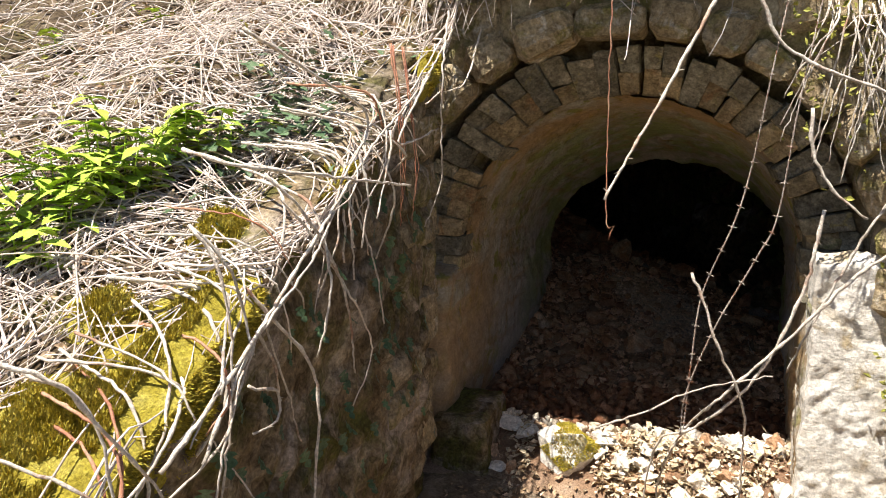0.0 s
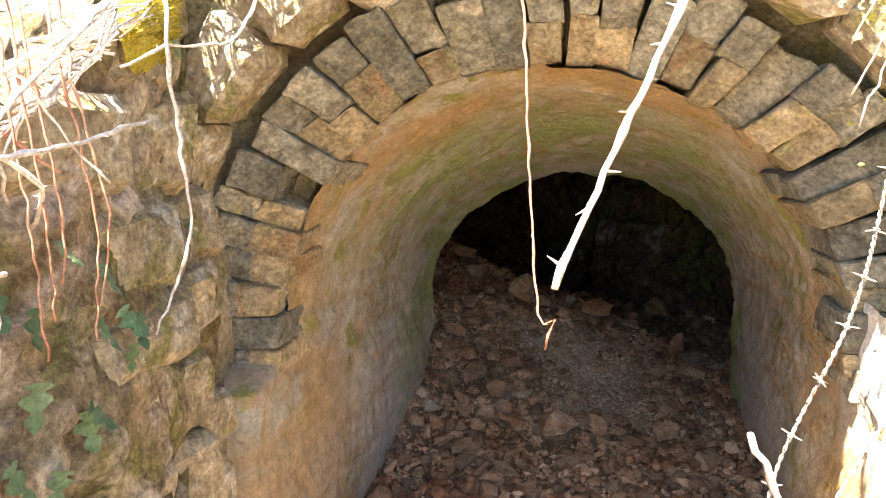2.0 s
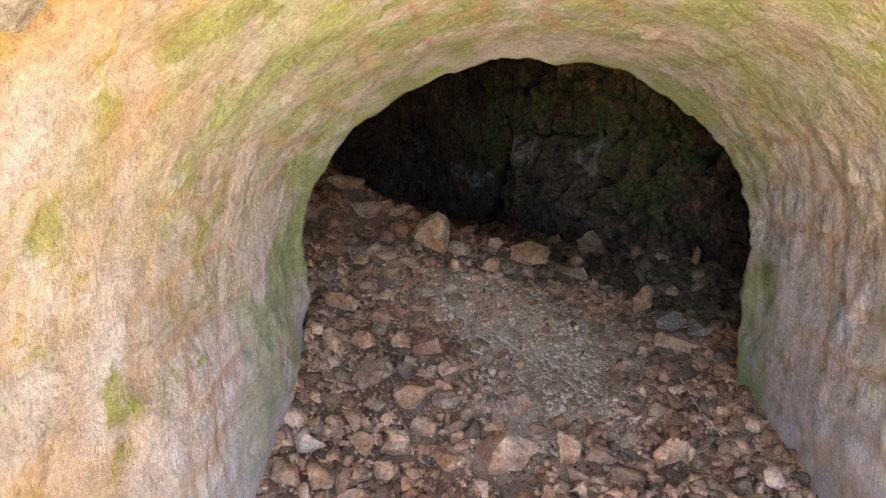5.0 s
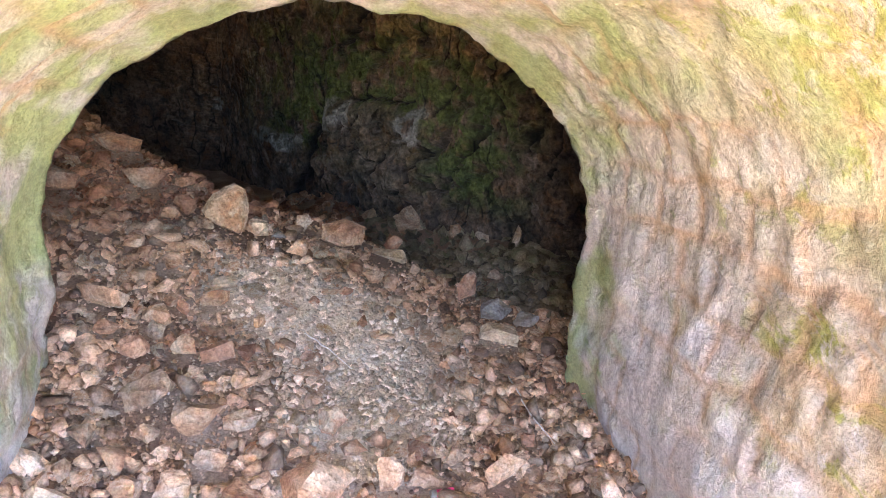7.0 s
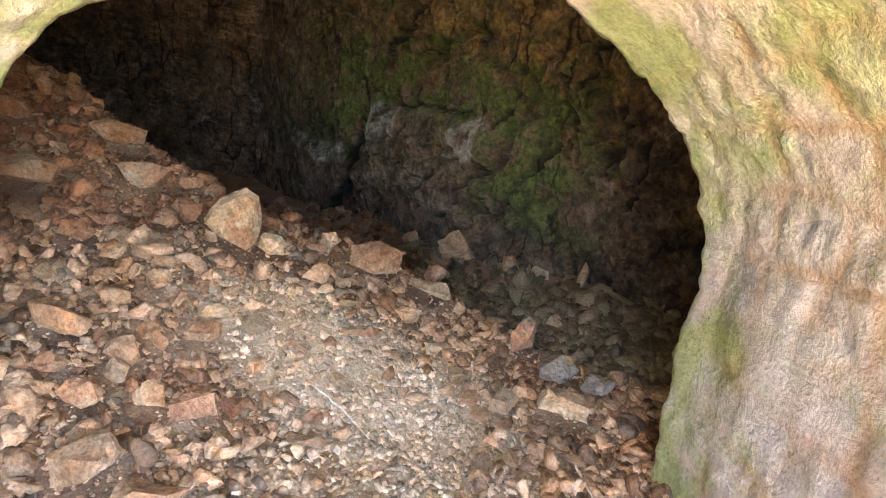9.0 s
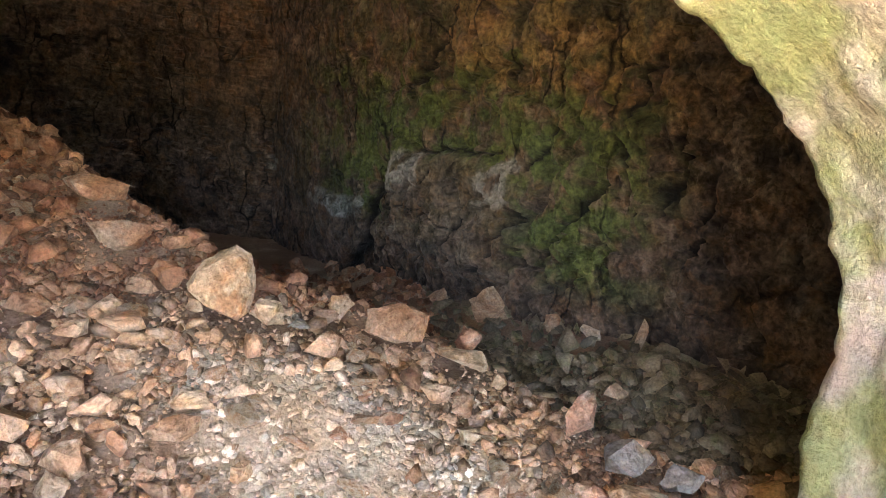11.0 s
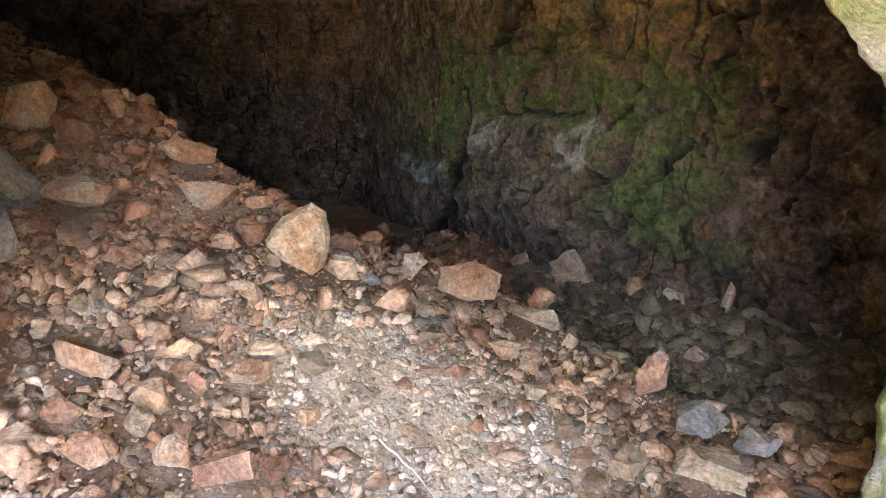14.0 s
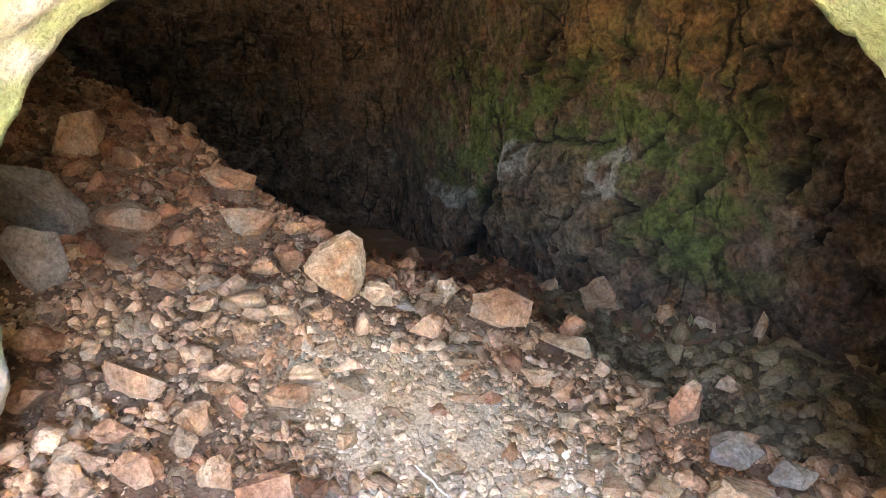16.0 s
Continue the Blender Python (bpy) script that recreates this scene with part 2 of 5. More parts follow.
def build_tunnel():
    n, steps, verts, joints, wash, algae, ochre = 260, 140, [], [], [], [], []
    for i in range(steps + 1):
        for j in range(n):
            z0 = outline(MOUTH, n)[j][1] if i == 0 else heads[j]
            if i == 0:
                if j == 0:
                    heads = []
                heads.append(z0)
            start = 3.13 + 0.27 * max(0.0, min(1.0, (z0 - 0.80) / 0.06))
            y = start + (INNER - start) * i / steps
            if j == 0 or abs(y - last) > 1e-6:
                line = outline(max(y, MOUTH), n)
                last = y
            x, z = line[j]
            cx, a, zs, za = section(y)
            out = Vector((x - cx, 0, max(0.0, z - zs * 0.8))).normalized()
            p = Vector((x, y, z))
            edge = course_relief(y, 4.6 * j / (n - 1), p)
            mortar = min(1.0, max(0.0, 1.05 - 1.5 * edge + 0.5 * rough((x, y + 7, z), 6)))
            plaster = min(1.0, max(0.0, (-0.15 if x > 0.1 and 0.38 < z < 1.1 else 0.6) + 1.6 * rough((x, y + 7, z), 1.8)))
            rugged = (1 - mortar) * (1 - 0.6 * plaster)
            lift = 0.007 * mortar * (1 - plaster) + 0.022 * rough(p, 2.2) + (0.3 + 0.7 * rugged) * (0.011 * rough(p, 11, 5) + 0.006 * rough(p, 30, 3))
            scale = min(1.0, rough((x + 3, y, z), 4.0) + 0.25)
            if scale > 0.3:
                lift += 0.006
            q = p + out * lift
            if i < 2 and z0 < 0.86:
                q += out * (0.16, 0.03)[i] + Vector((0, -0.03, 0)) * (1 - i)
            if y > 5.15:
                k = (y - 5.15) / 0.2
                q.y += 0.04 * rough((x * 1.3, 3, z * 1.3), 2.0) * k
                if x < cx:
                    q.x -= 0.05 * k * min(1.0, max(0.0, (0.45 - z) / 0.3))
                q += out * (0.012 * rough((x, 9, z), 6.0) * k - 0.03 * k * k)
            verts.append(q)
            joints.append(mortar * (1 - 0.85 * plaster) * 0.75 * (1 - 0.8 * min(1.0, max(0.0, (y - 5.0) / 0.2))))
            wob = 0.35 * rough((x, y, z + 9), 2.5)
            wash.append(min(1.0, max(0.15, (y - 3.8) / 0.6)) * 0.85 * min(1.0, max(0.0, (0.62 + wob - z) / 0.15, 0.75 * min(1.0, max(0.0, (y - 4.25 + 1.2 * wob) / 0.6)))))
            ochre.append(0.78 * min(1.0, max(0.0, (4.2 - y + 1.2 * wob) / 0.6)) * min(1.0, max(0.0, 0.7 + 1.5 * rough((x + 2, y, z), 3))))
            grow = max((z - 0.95 + 1.4 * wob) / 0.3, (y - 5.05 + 0.7 * wob) / 0.12, (y - 4.3) / 0.8 * (rough((x, y, z + 2), 2.0) > 0.12))
            algae.append(0.85 * min(1.0, max(0.0, grow)) * min(1.0, max(0.0, (y - 3.7) / 0.6)) * min(1.0, max(0.0, 0.75 + 1.8 * rough((x, y + 4, z), 5))))
    rows = steps + 1
    for k, grow in enumerate((0.05, 0.14, 0.3, 0.7, 1.5, 3.0)):
        for j, (x, z) in enumerate(outline(INNER, n)):
            cx, a, zs, za = section(INNER)
            d = Vector((x - cx, 0, z - 0.4)).normalized()
            base = verts[steps * n + j]
            verts.append(base + d * grow + Vector((0, 0.02 + 0.03 * k + 0.05 * rough((x, grow, z), 4), 0)))
            joints.append(0.0), wash.append(0.0), algae.append(0.0), ochre.append(0.0)
        rows += 1
    me = mesh_of("tunnel_vault", verts, grid_faces(rows, n), LINING)
    for title, values in (("joint", joints), ("limewash", wash), ("algae", algae), ("ochre", ochre)):
        me.attributes.new(title, "FLOAT", "POINT").data.foreach_set("value", values)
    tagged(new("tunnel_vault", me), "barrel vault of rough stone with flaking ochre and green-stained limewash", "tunnel vault", kind="structure")


CAVE_PLAN = [(1.75, 5.40), (1.62, 5.80), (1.28, 6.30), (0.88, 6.80), (0.42, 7.45), (-0.15, 8.35), (-0.9, 9.5), (-2.0, 10.0), (-3.2, 9.4), (-3.9, 8.0), (-3.9, 6.4), (-3.4, 5.40)]


def along(pts, n):
    """n points at even steps on the polyline pts, with smoothed corners."""
    p = np.array(pts, float)
    d = np.r_[0, np.cumsum(np.hypot(*np.diff(p, axis=0).T))]
    s = np.linspace(0, d[-1], n)
    q = np.c_[np.interp(s, d, p[:, 0]), np.interp(s, d, p[:, 1])]
    for _ in range(6):
        q[1:-1] = (q[:-2] + 2 * q[1:-1] + q[2:]) / 4
    return q


def facets(p, size):
    """Rock broken along planes: a level for each block, and the crack between two blocks."""
    d, at = noise.voronoi(p / size)
    level = noise.noise(at[0] * 1.7 + Vector((0.3, 0.7, 0.1))) + 1.3 * (p / size - at[0]).dot(Vector((noise.noise(at[0] * 3.1), noise.noise(at[0] * 4.3), noise.noise(at[0] * 5.7))))
    return level, max(0.0, 1.0 - (d[1] - d[0]) / 0.10)


def soft_step(v, lo, hi):
    k = max(0.0, min(1.0, (v - lo) / (hi - lo)))
    return k * k * (3 - 2 * k)


def ledge(x, z, cx, cz, rx, rz):
    """1 in the middle of a blunt-cornered block on the rock face, 0 at its edge and beyond."""
    return max(0.0, 1.0 - ((x - cx) / rx) ** 4 - ((z - cz) / rz) ** 4)


# fissures of the face: x and z of either end, breadth, depth
FISSURES = ((0.14, 0.60, 0.05, 0.12, 0.010, 0.04), (0.30, 0.50, 0.20, 0.10, 0.012, 0.04), (-0.02, 0.34, 0.24, 0.26, 0.009, 0.03), (0.90, 0.95, 0.86, 0.55, 0.014, 0.05), (1.00, 0.80, 0.93, 0.35, 0.014, 0.05),
            (0.69, 0.66, 0.52, 0.16, 0.022, 0.09), (-0.17, 0.42, -0.27, -0.15, 0.035, 0.16), (-0.08, 0.40, -0.16, -0.15, 0.014, 0.06), (0.02, 0.66, 0.30, 0.69, 0.014, 0.05),
            (0.46, 0.46, 0.33, 0.13, 0.014, 0.06), (0.72, 0.98, 0.76, 0.60, 0.015, 0.05), (0.55, 1.02, 0.47, 0.60, 0.010, 0.03), (0.80, 1.15, 0.79, 0.82, 0.016, 0.06), (0.10, 1.20, 0.00, 0.95, 0.014, 0.05))


def build_cave():
    seen = along(CAVE_PLAN[:7], 560)
    plan = np.concatenate([seen, along(CAVE_PLAN[6:], 120)[1:]])
    n = len(plan)
    mid = np.array((-0.8, 7.2))
    levels = np.r_[np.linspace(0.0, 0.09, 12), np.linspace(0.095, 0.49, 165), np.linspace(0.5, 1.0, 60)]
    verts, dark, bare, green, brown = [], [], [], [], []
    for k in levels:
        z = -0.7 + 3.3 * min(1.0, k / 0.75)
        shrink = 1 - 0.05 * min(1, k / 0.75) - (0.95 * ((k - 0.65) / 0.35) ** 2 if k > 0.65 else 0)
        z += 0.5 * max(0.0, (k - 0.75) / 0.25)
        for x, y in plan:
            c = mid + (np.array((x, y)) - mid) * shrink
            p = Vector((c[0], c[1], z))
            out = Vector((x - mid[0], y - mid[1], 0)).normalized()
            warp = Vector((rough(p, 2.5), rough(p + Vector((5, 0, 0)), 2.5), rough(p + Vector((0, 5, 0)), 2.5)))
            lean = Vector((p.x + 0.3 * p.z, p.y, 0.55 * p.z - 0.15 * p.x))
            big, crack = facets(lean + 0.10 * warp, 0.30)
            small, chip = facets(lean + 0.04 * warp + Vector((3, 1, 2)), 0.10)
            tiny, nick = facets(p + 0.02 * warp + Vector((1, 5, 2)), 0.045)
            lift = 0.06 * rough(p, 1.5) + 0.06 * big - 0.03 * crack + 0.03 * small - 0.012 * chip + 0.010 * tiny + 0.007 * rough(p, 22, 4)
            seam = abs(noise.noise(Vector((p.x * 4.2 + 1.7 * p.z, p.y * 4.2, p.z * 1.0)) + 0.4 * warp))
            thin = max(0.0, 1.0 - seam / 0.045) * soft_step(rough(p, 3), -0.05, 0.25)
            lift -= 0.05 * thin
            gap = 0.0
            wx, wz = p.x + 0.05 * warp.x + 0.02 * rough(p, 9), p.z + 0.05 * warp.y + 0.02 * rough(p + Vector((3, 0, 0)), 9)
            if -1.0 < wx < 1.0 and -0.3 < wz < 1.3:
                for x0, z0, x1, z1, breadth, deep in FISSURES:
                    dx, dz = x1 - x0, z1 - z0
                    u = max(0.0, min(1.0, ((wx - x0) * dx + (wz - z0) * dz) / (dx * dx + dz * dz)))
                    far = math.hypot(wx - x0 - u * dx, wz - z0 - u * dz) / breadth
                    if far < 1:
                        gap = max(gap, 1 - far)
                        lift -= deep * (1 - far)
            block = ledge(wx, wz, 0.17, 0.36, 0.31, 0.30)
            slump = ledge(wx, wz, -0.42, 0.03, 0.19, 0.27)
            lift += 0.07 * block ** 0.6 + 0.10 * slump ** 0.6 + 0.03 * max(block, slump) ** 0.3 * small
            fleck = rough(p, 8, 5)
            # Lit outcrop edges put into the colour as pale rims, plus a white spot.
            rim = max(ledge(wx, wz, -0.02, 0.54, 0.10, 0.12), ledge(wx, wz, 0.38, 0.55, 0.07, 0.11), 0.9 * ledge(wx, wz, -0.40, 0.23, 0.17, 0.07), ledge(wx, wz, -0.88, 0.36, 0.035, 0.055))
            bare.append(min(0.9, max(0.13 * max(block, slump) ** 0.3 * soft_step(fleck, -0.25, 0.2), rim ** 0.4 * soft_step(fleck, -0.3, 0.1))))
            on_rock = max(block, slump) ** 0.3
            moist = soft_step(wx, -0.8, -0.25) * (1 - soft_step(wx, 0.75, 0.98)) * (1 - 0.65 * soft_step(wz + 0.3 * fleck, 0.90, 1.2)) * soft_step(wz, 0.05, 0.3)
            green.append(0.95 * moist * (1 - 0.85 * on_rock) * soft_step(rough(p, 7, 6) + 0.3 * small, -0.45, 0.20))
            brown.append(0.8 * soft_step(wx, 0.0, 0.3) * (1 - 0.6 * soft_step(wx, 0.75, 0.95)) * soft_step(wz + 0.3 * fleck, 0.78, 1.1) * soft_step(fleck, -0.3, 0.2))
            # Darkens fissures, cracks, seams and chips: their shade is put into the colour.
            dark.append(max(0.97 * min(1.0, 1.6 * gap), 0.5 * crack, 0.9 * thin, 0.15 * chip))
            verts.append(p - out * lift)
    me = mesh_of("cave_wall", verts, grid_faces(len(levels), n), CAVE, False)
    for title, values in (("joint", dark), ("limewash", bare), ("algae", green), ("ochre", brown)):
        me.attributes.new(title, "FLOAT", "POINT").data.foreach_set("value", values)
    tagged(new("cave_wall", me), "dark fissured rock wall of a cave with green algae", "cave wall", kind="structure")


RIDGE = [(-4.0, 9.0), (-2.2, 7.5), (-1.5, 7.0), (-1.0, 6.65), (-0.7, 6.48), (-0.2, 6.50), (0.1, 6.45), (0.3, 6.20), (0.45, 6.02), (0.7, 5.85), (1.6, 5.75)]
RIDGE_Z = [(-4.0, 1.55), (-2.2, 0.96), (-1.5, 0.74), (-1.0, 0.51), (-0.7, 0.39), (-0.3, 0.24), (0.0, 0.135), (0.3, 0.055), (0.5, 0.02), (0.8, 0.0), (1.6, 0.0)]
HOLLOW_Z = [(-4.0, -0.25), (-0.5, -0.22), (0.0, -0.12), (0.4, -0.09), (0.9, 0.03), (1.6, 0.08)]
FOOT_Z = [(-2.5, 0.45), (-1.2, 0.06), (-0.3, -0.08), (0.4, -0.08), (0.7, -0.02), (2.0, 0.0)]


def floor_z(x, y):
    """The floor of tunnel and cave: trodden at the mouth, heaped rubble rising to the far left."""
    if y < 4.9:
        z = -0.08 - 0.55 * max(0.0, 3.32 - y) + (0.04 + 0.07 * max(-0.4, min(0.6, x + 0.3))) * math.exp(-((y - 3.45) / 0.25) ** 2)
        z += 0.05 * max(0, abs(x + 0.35) - 0.5)
        k = max(0.0, (y - 4.2) / 0.7)
        return z + k * (table(x, FOOT_Z) + 0.08)
    yr, zr, zf = table(x, RIDGE), table(x, RIDGE_Z), table(x, FOOT_Z)
    if y < yr:
        k = (y - 4.9) / (yr - 4.9)
        mound = 0.06 * math.exp(-((x + 0.40) / 0.42) ** 2 - ((y - 6.0) / 0.20) ** 2) - 0.03 * math.exp(-((x + 0.2) / 0.5) ** 2 - ((y - 5.55) / 0.2) ** 2)
        return zf + (zr - zf) * (0.75 * k + 0.25 * k * k) + mound
    return max(zr - 0.7 * (y - yr), min(zr, table(x, HOLLOW_Z)))


def floor_at(x, y):
    return floor_z(x, y) + 0.02 * rough((x, y, 0), 3.0)


def dusty(x, y):
    """How bare the trodden patch behind the portal lies at x, y."""
    return math.exp(-((x + 0.12) / 0.42) ** 2 - ((y - 5.42 - 0.3 * x) / 0.40) ** 2) + 0.95 * math.exp(-((x + 0.42) / 0.30) ** 2 - ((y - 5.85) / 0.20) ** 2)


def build_floor():
    xs, ys = np.linspace(-4.2, 2.0, 200), np.linspace(2.6, 10.2, 240)
    verts = [(x, y, floor_at(x, y) + 0.006 * rough((x, y, 1), 25)) for y in ys for x in xs]
    me = mesh_of("cave_floor", verts, grid_faces(len(ys), len(xs)), DUST)
    # Contact shade between stones put into the floor colour; the dust stays pale.
    gap_shade = [0.92 * (1 - min(1.0, 1.5 * dusty(x, y) + 0.5 * max(0.0, rough((x, y, 4), 5)) + max(0.0, 3.2 - y) * 2)) for y in ys for x in xs]
    me.attributes.new("joint", "FLOAT", "POINT").data.foreach_set("value", gap_shade)
    return tagged(new("cave_floor", me), "dusty earth floor under broken limestone", "floor", kind="structure")


def rock_mesh(seed, points=18, flat=0.75):
    """An angular lump about 1 across: the hull of random points, edges chipped."""
    rnd = random.Random(seed)
    bm = bmesh.new()
    for _ in range(points):
        v = Vector([rnd.gauss(0, 1) for _ in range(3)]).normalized() * rnd.uniform(0.42, 0.56)
        bm.verts.new((v.x, v.y * rnd.uniform(0.8, 1.0), v.z * flat))
    hull = bmesh.ops.convex_hull(bm, input=bm.verts)
    bmesh.ops.delete(bm, geom=list({g for g in hull["geom_interior"] + hull["geom_unused"] if isinstance(g, bmesh.types.BMVert)}), context="VERTS")
    return bm


def rock_arrays(count, points=10):
    out = []
    for s in range(count):
        bm = rock_mesh(900 + s, points, 0.92)
        bm.verts.index_update()
        bmesh.ops.triangulate(bm, faces=bm.faces)
        out.append((np.array([v.co[:] for v in bm.verts]), np.array([[v.index for v in f.verts] for f in bm.faces])))
        bm.free()
    return out


def scatter_mesh(name, spots, shapes, mat, parent=None):
    """spots: x, y, z, size; every one a random shape, turned at random; joined into one mesh."""
    rnd = np.random.RandomState(5)
    vs, fs, base = [], [], 0
    for x, y, z, size in spots:
        v, f = shapes[rnd.randint(len(shapes))]
        e = Euler((rnd.uniform(-0.6, 0.6), rnd.uniform(-0.6, 0.6), rnd.uniform(0, 6.28))).to_matrix()
        sc = np.array((1, rnd.uniform(0.65, 1), rnd.uniform(0.6, 0.95))) * size
        vs.append((v * sc) @ np.array(e).T + (x, y, z + 0.18 * size))
        fs.append(f + base)
        base += len(v)
    vs, fs = np.concatenate(vs), np.concatenate(fs)
    me = bpy.data.meshes.new(name)
    me.vertices.add(len(vs))
    me.vertices.foreach_set("co", vs.ravel())
    me.loops.add(3 * len(fs))
    me.loops.foreach_set("vertex_index", fs.ravel().astype(np.int32))
    me.polygons.add(len(fs))
    me.polygons.foreach_set("loop_start", np.arange(0, 3 * len(fs), 3, dtype=np.int32))
    me.update(calc_edges=True)
    me.validate()
    me.materials.append(mat)
    ob = new(name, me)
    ob.parent = parent
    return ob


def hill_z(x, y):
    z = 0.30 + 0.56 * y if y < 12 else 7.02 + 0.12 * (y - 12)
    side = max(0.0, -1.25 - x)
    z += 0.24 * max(0.0, min(1.0, (y - 2.9) / 0.2)) * max(0.0, min(1.0, (2.2 - abs(x + 0.3)) / 0.7))
    z += 0.2 * min(side, 6) if y > -0.5 else 0
    if x > 1.1:
        z = min(z, -0.25 + 1.6 * max(0.0, y - 2.75))
    return z


def ground_z(x, y):
    """Trodden earth before the mouth; the far side of the dell rises behind."""
    return 0.06 - 0.28 * max(0.0, min(1.0, (y - 0.2) / 2.2))


def build_ground():
    def steps(lo, hi, near_lo, near_hi, d):
        a = np.arange(near_lo, near_hi + d / 2, d)
        return np.r_[[lo, lo * 0.3, lo * 0.1], a, [hi * 0.1, hi * 0.3, hi]]
    xs, ys = steps(-600, 600, -5, 5, 0.1), steps(-600, 600, -6, 3.6, 0.1)
    verts = [(x, y, ground_z(x, y) + (0.05 * rough((x, y, 0), 1.6) + 0.02 * rough((x, y, 0), 9) if abs(x) < 20 and abs(y) < 20 else 0) - (0.35 if y > 3.2 else 0)) for y in ys for x in xs]
    tagged(new("ground", mesh_of("ground", verts, grid_faces(len(ys), len(xs)), EARTH)), "earth with dead leaves, twigs and moss", "ground", kind="structure")
    # the hillside round the cutting
    xs = np.r_[-60, -40, -25, -15, -10, -7, np.arange(-5, -1.29, 0.06), -1.25, 1.05, np.arange(1.1, 4, 0.1), 6, 10, 15, 25, 40, 60]
    ys = np.r_[np.arange(-0.7, 3.0, 0.06), 3.06, np.arange(3.12, 6, 0.08), 7, 8, 10, 12, 16, 22, 30, 45, 70]
    verts = []
    for y in ys:
        for x in xs:
            near = abs(x) < 12 and y < 12
            verts.append((x, y, hill_z(x, y) + (0.10 * rough((x, y, 5), 1.1) + 0.03 * rough((x, y, 5), 6) if near else 0)))
    nx = len(xs)
    faces = []
    for f in grid_faces(len(ys), nx):
        a, b = verts[f[0]], verts[f[2]]
        if not (a[0] >= -1.26 and b[0] <= 1.06 and b[1] <= 3.07):
            faces.append(f)
    tagged(new("hillside", mesh_of("hillside", verts, faces, BANK)), "steep bank covered in dead bramble and moss", "bank", kind="structure")


def block_bm(w, d, h, seed, jitter=0.12, bevel=0.12):
    """A dressed but weathered stone w x d x h, centred, corners knocked about."""
    rnd = random.Random(seed)
    bm = bmesh.new()
    bmesh.ops.create_cube(bm, size=1)
    for v in bm.verts:
        v.co = Vector((v.co.x * w, v.co.y * d, v.co.z * h)) + Vector([rnd.uniform(-1, 1) * jitter * min(w, h) for _ in range(3)])
    bmesh.ops.bevel(bm, geom=bm.edges[:], offset=bevel * min(w, h), segments=1, profile=0.6, affect="EDGES")
    long = [e for e in bm.edges if e.calc_length() > 0.35 * min(w, h)]
    bmesh.ops.subdivide_edges(bm, edges=long, cuts=3, use_grid_fill=True)
    at = Vector((rnd.uniform(0, 50), rnd.uniform(0, 50), rnd.uniform(0, 50)))
    for v in bm.verts:
        v.co += v.co.normalized() * (0.012 * rough(v.co + at, 14) + 0.005 * rough(v.co + at, 45, 2))
    return bm


def wall_stones(parent, place, width, low, high, size, mat, seed, gap=0.012, depth=0.12):
    """Rubble stones in rough courses as children of a wall. place(u, z) gives the pose of the wall's surface; high(u) its top; inside(u, z) is tested by the caller's high."""
    rnd = random.Random(seed)
    z, count = low, 0
    while z < 4:
        h = size * rnd.uniform(0.55, 1.0)
        u = -rnd.uniform(0, size)
        placed = False
        while u < width:
            w = size * rnd.uniform(0.7, 1.9)
            mid = u + w / 2
            if 0 <= mid <= width and high(mid, z + h / 2):
                bm = block_bm(w - gap, depth * rnd.uniform(0.8, 1.2), h - gap, rnd.random(), 0.13, 0.16)
                ob = part("stone", bm, mat, parent)
                ob.matrix_world = place(mid, z + h / 2) @ pose(0, rnd.uniform(-0.012, 0.012), 0, rnd.uniform(-4, 4), rnd.uniform(-3, 3), rnd.uniform(-4, 4))
                placed, count = True, count + 1
            u += w
        z += h
        if not placed and z > 2.6:
            break
    return count


def wing_top(y):
    return hill_z(-1.2, y) + 0.02


# ---- structure ----
def build_backdrop():
    """An unseen dark slope, added behind and beside the walker to cut low sky light."""
    m = material("dark_backdrop", [(0.02, 0.03, 0.012), (0.05, 0.06, 0.025), (0.08, 0.08, 0.04)], 0.8, 0.95, 0.8, 12)
    verts, n = [], 90
    for i in range(14):
        for j in range(n):
            w = math.pi * (0.95 + 1.1 * j / (n - 1))
            r = 11.5 + 0.35 * i + 0.8 * rough((j * 0.3, i * 0.4, 0), 1)
            verts.append((r * math.cos(w), r * math.sin(w) + 1, -0.3 + 0.21 * i + 0.3 * rough((j * 0.4, i, 2), 1)))
    tagged(new("backdrop", mesh_of("backdrop", verts, grid_faces(14, n), m)), "unseen dark slope added across the dell to cut low sky light", "woodland", kind="structure")


build_backdrop()
build_ground()
build_tunnel()
build_cave()
cave_floor = build_floor()


def slab(name, x0, x1, y0, y1, tops, mat, label, category, axis="y"):
    """A wall core between two planes whose top follows tops(v); v runs along axis."""
    n, m = 60, 40
    lo, hi = (y0, y1) if axis == "y" else (x0, x1)
    verts = []
    for side in (0, 1):
        for i in range(n):
            v = lo + (hi - lo) * i / (n - 1)
            for j in range(m):
                z = -0.4 + (tops(v) + 0.4) * j / (m - 1)
                if axis == "y":
                    p = [(x0, x1)[side], v, z]
                    p[0] += 0.025 * rough(p, 4)
                else:
                    p = [v, (y0, y1)[side], z]
                    p[1] += 0.025 * rough(p, 4)
                verts.append(p)
    faces = grid_faces(n, m)
    faces += [tuple(k + n * m for k in reversed(f)) for f in grid_faces(n, m)]
    for i in range(n - 1):
        a, b = i * m + m - 1, (i + 1) * m + m - 1
        faces.append((a, b, b + n * m, a + n * m))
    for j in range(m - 1):
        for i in (0, n - 1):
            a = i * m + j
            faces.append((a, a + 1, a + 1 + n * m, a + n * m))
    return tagged(new(name, mesh_of(name, verts, faces, mat, False)), label, category, kind="structure")


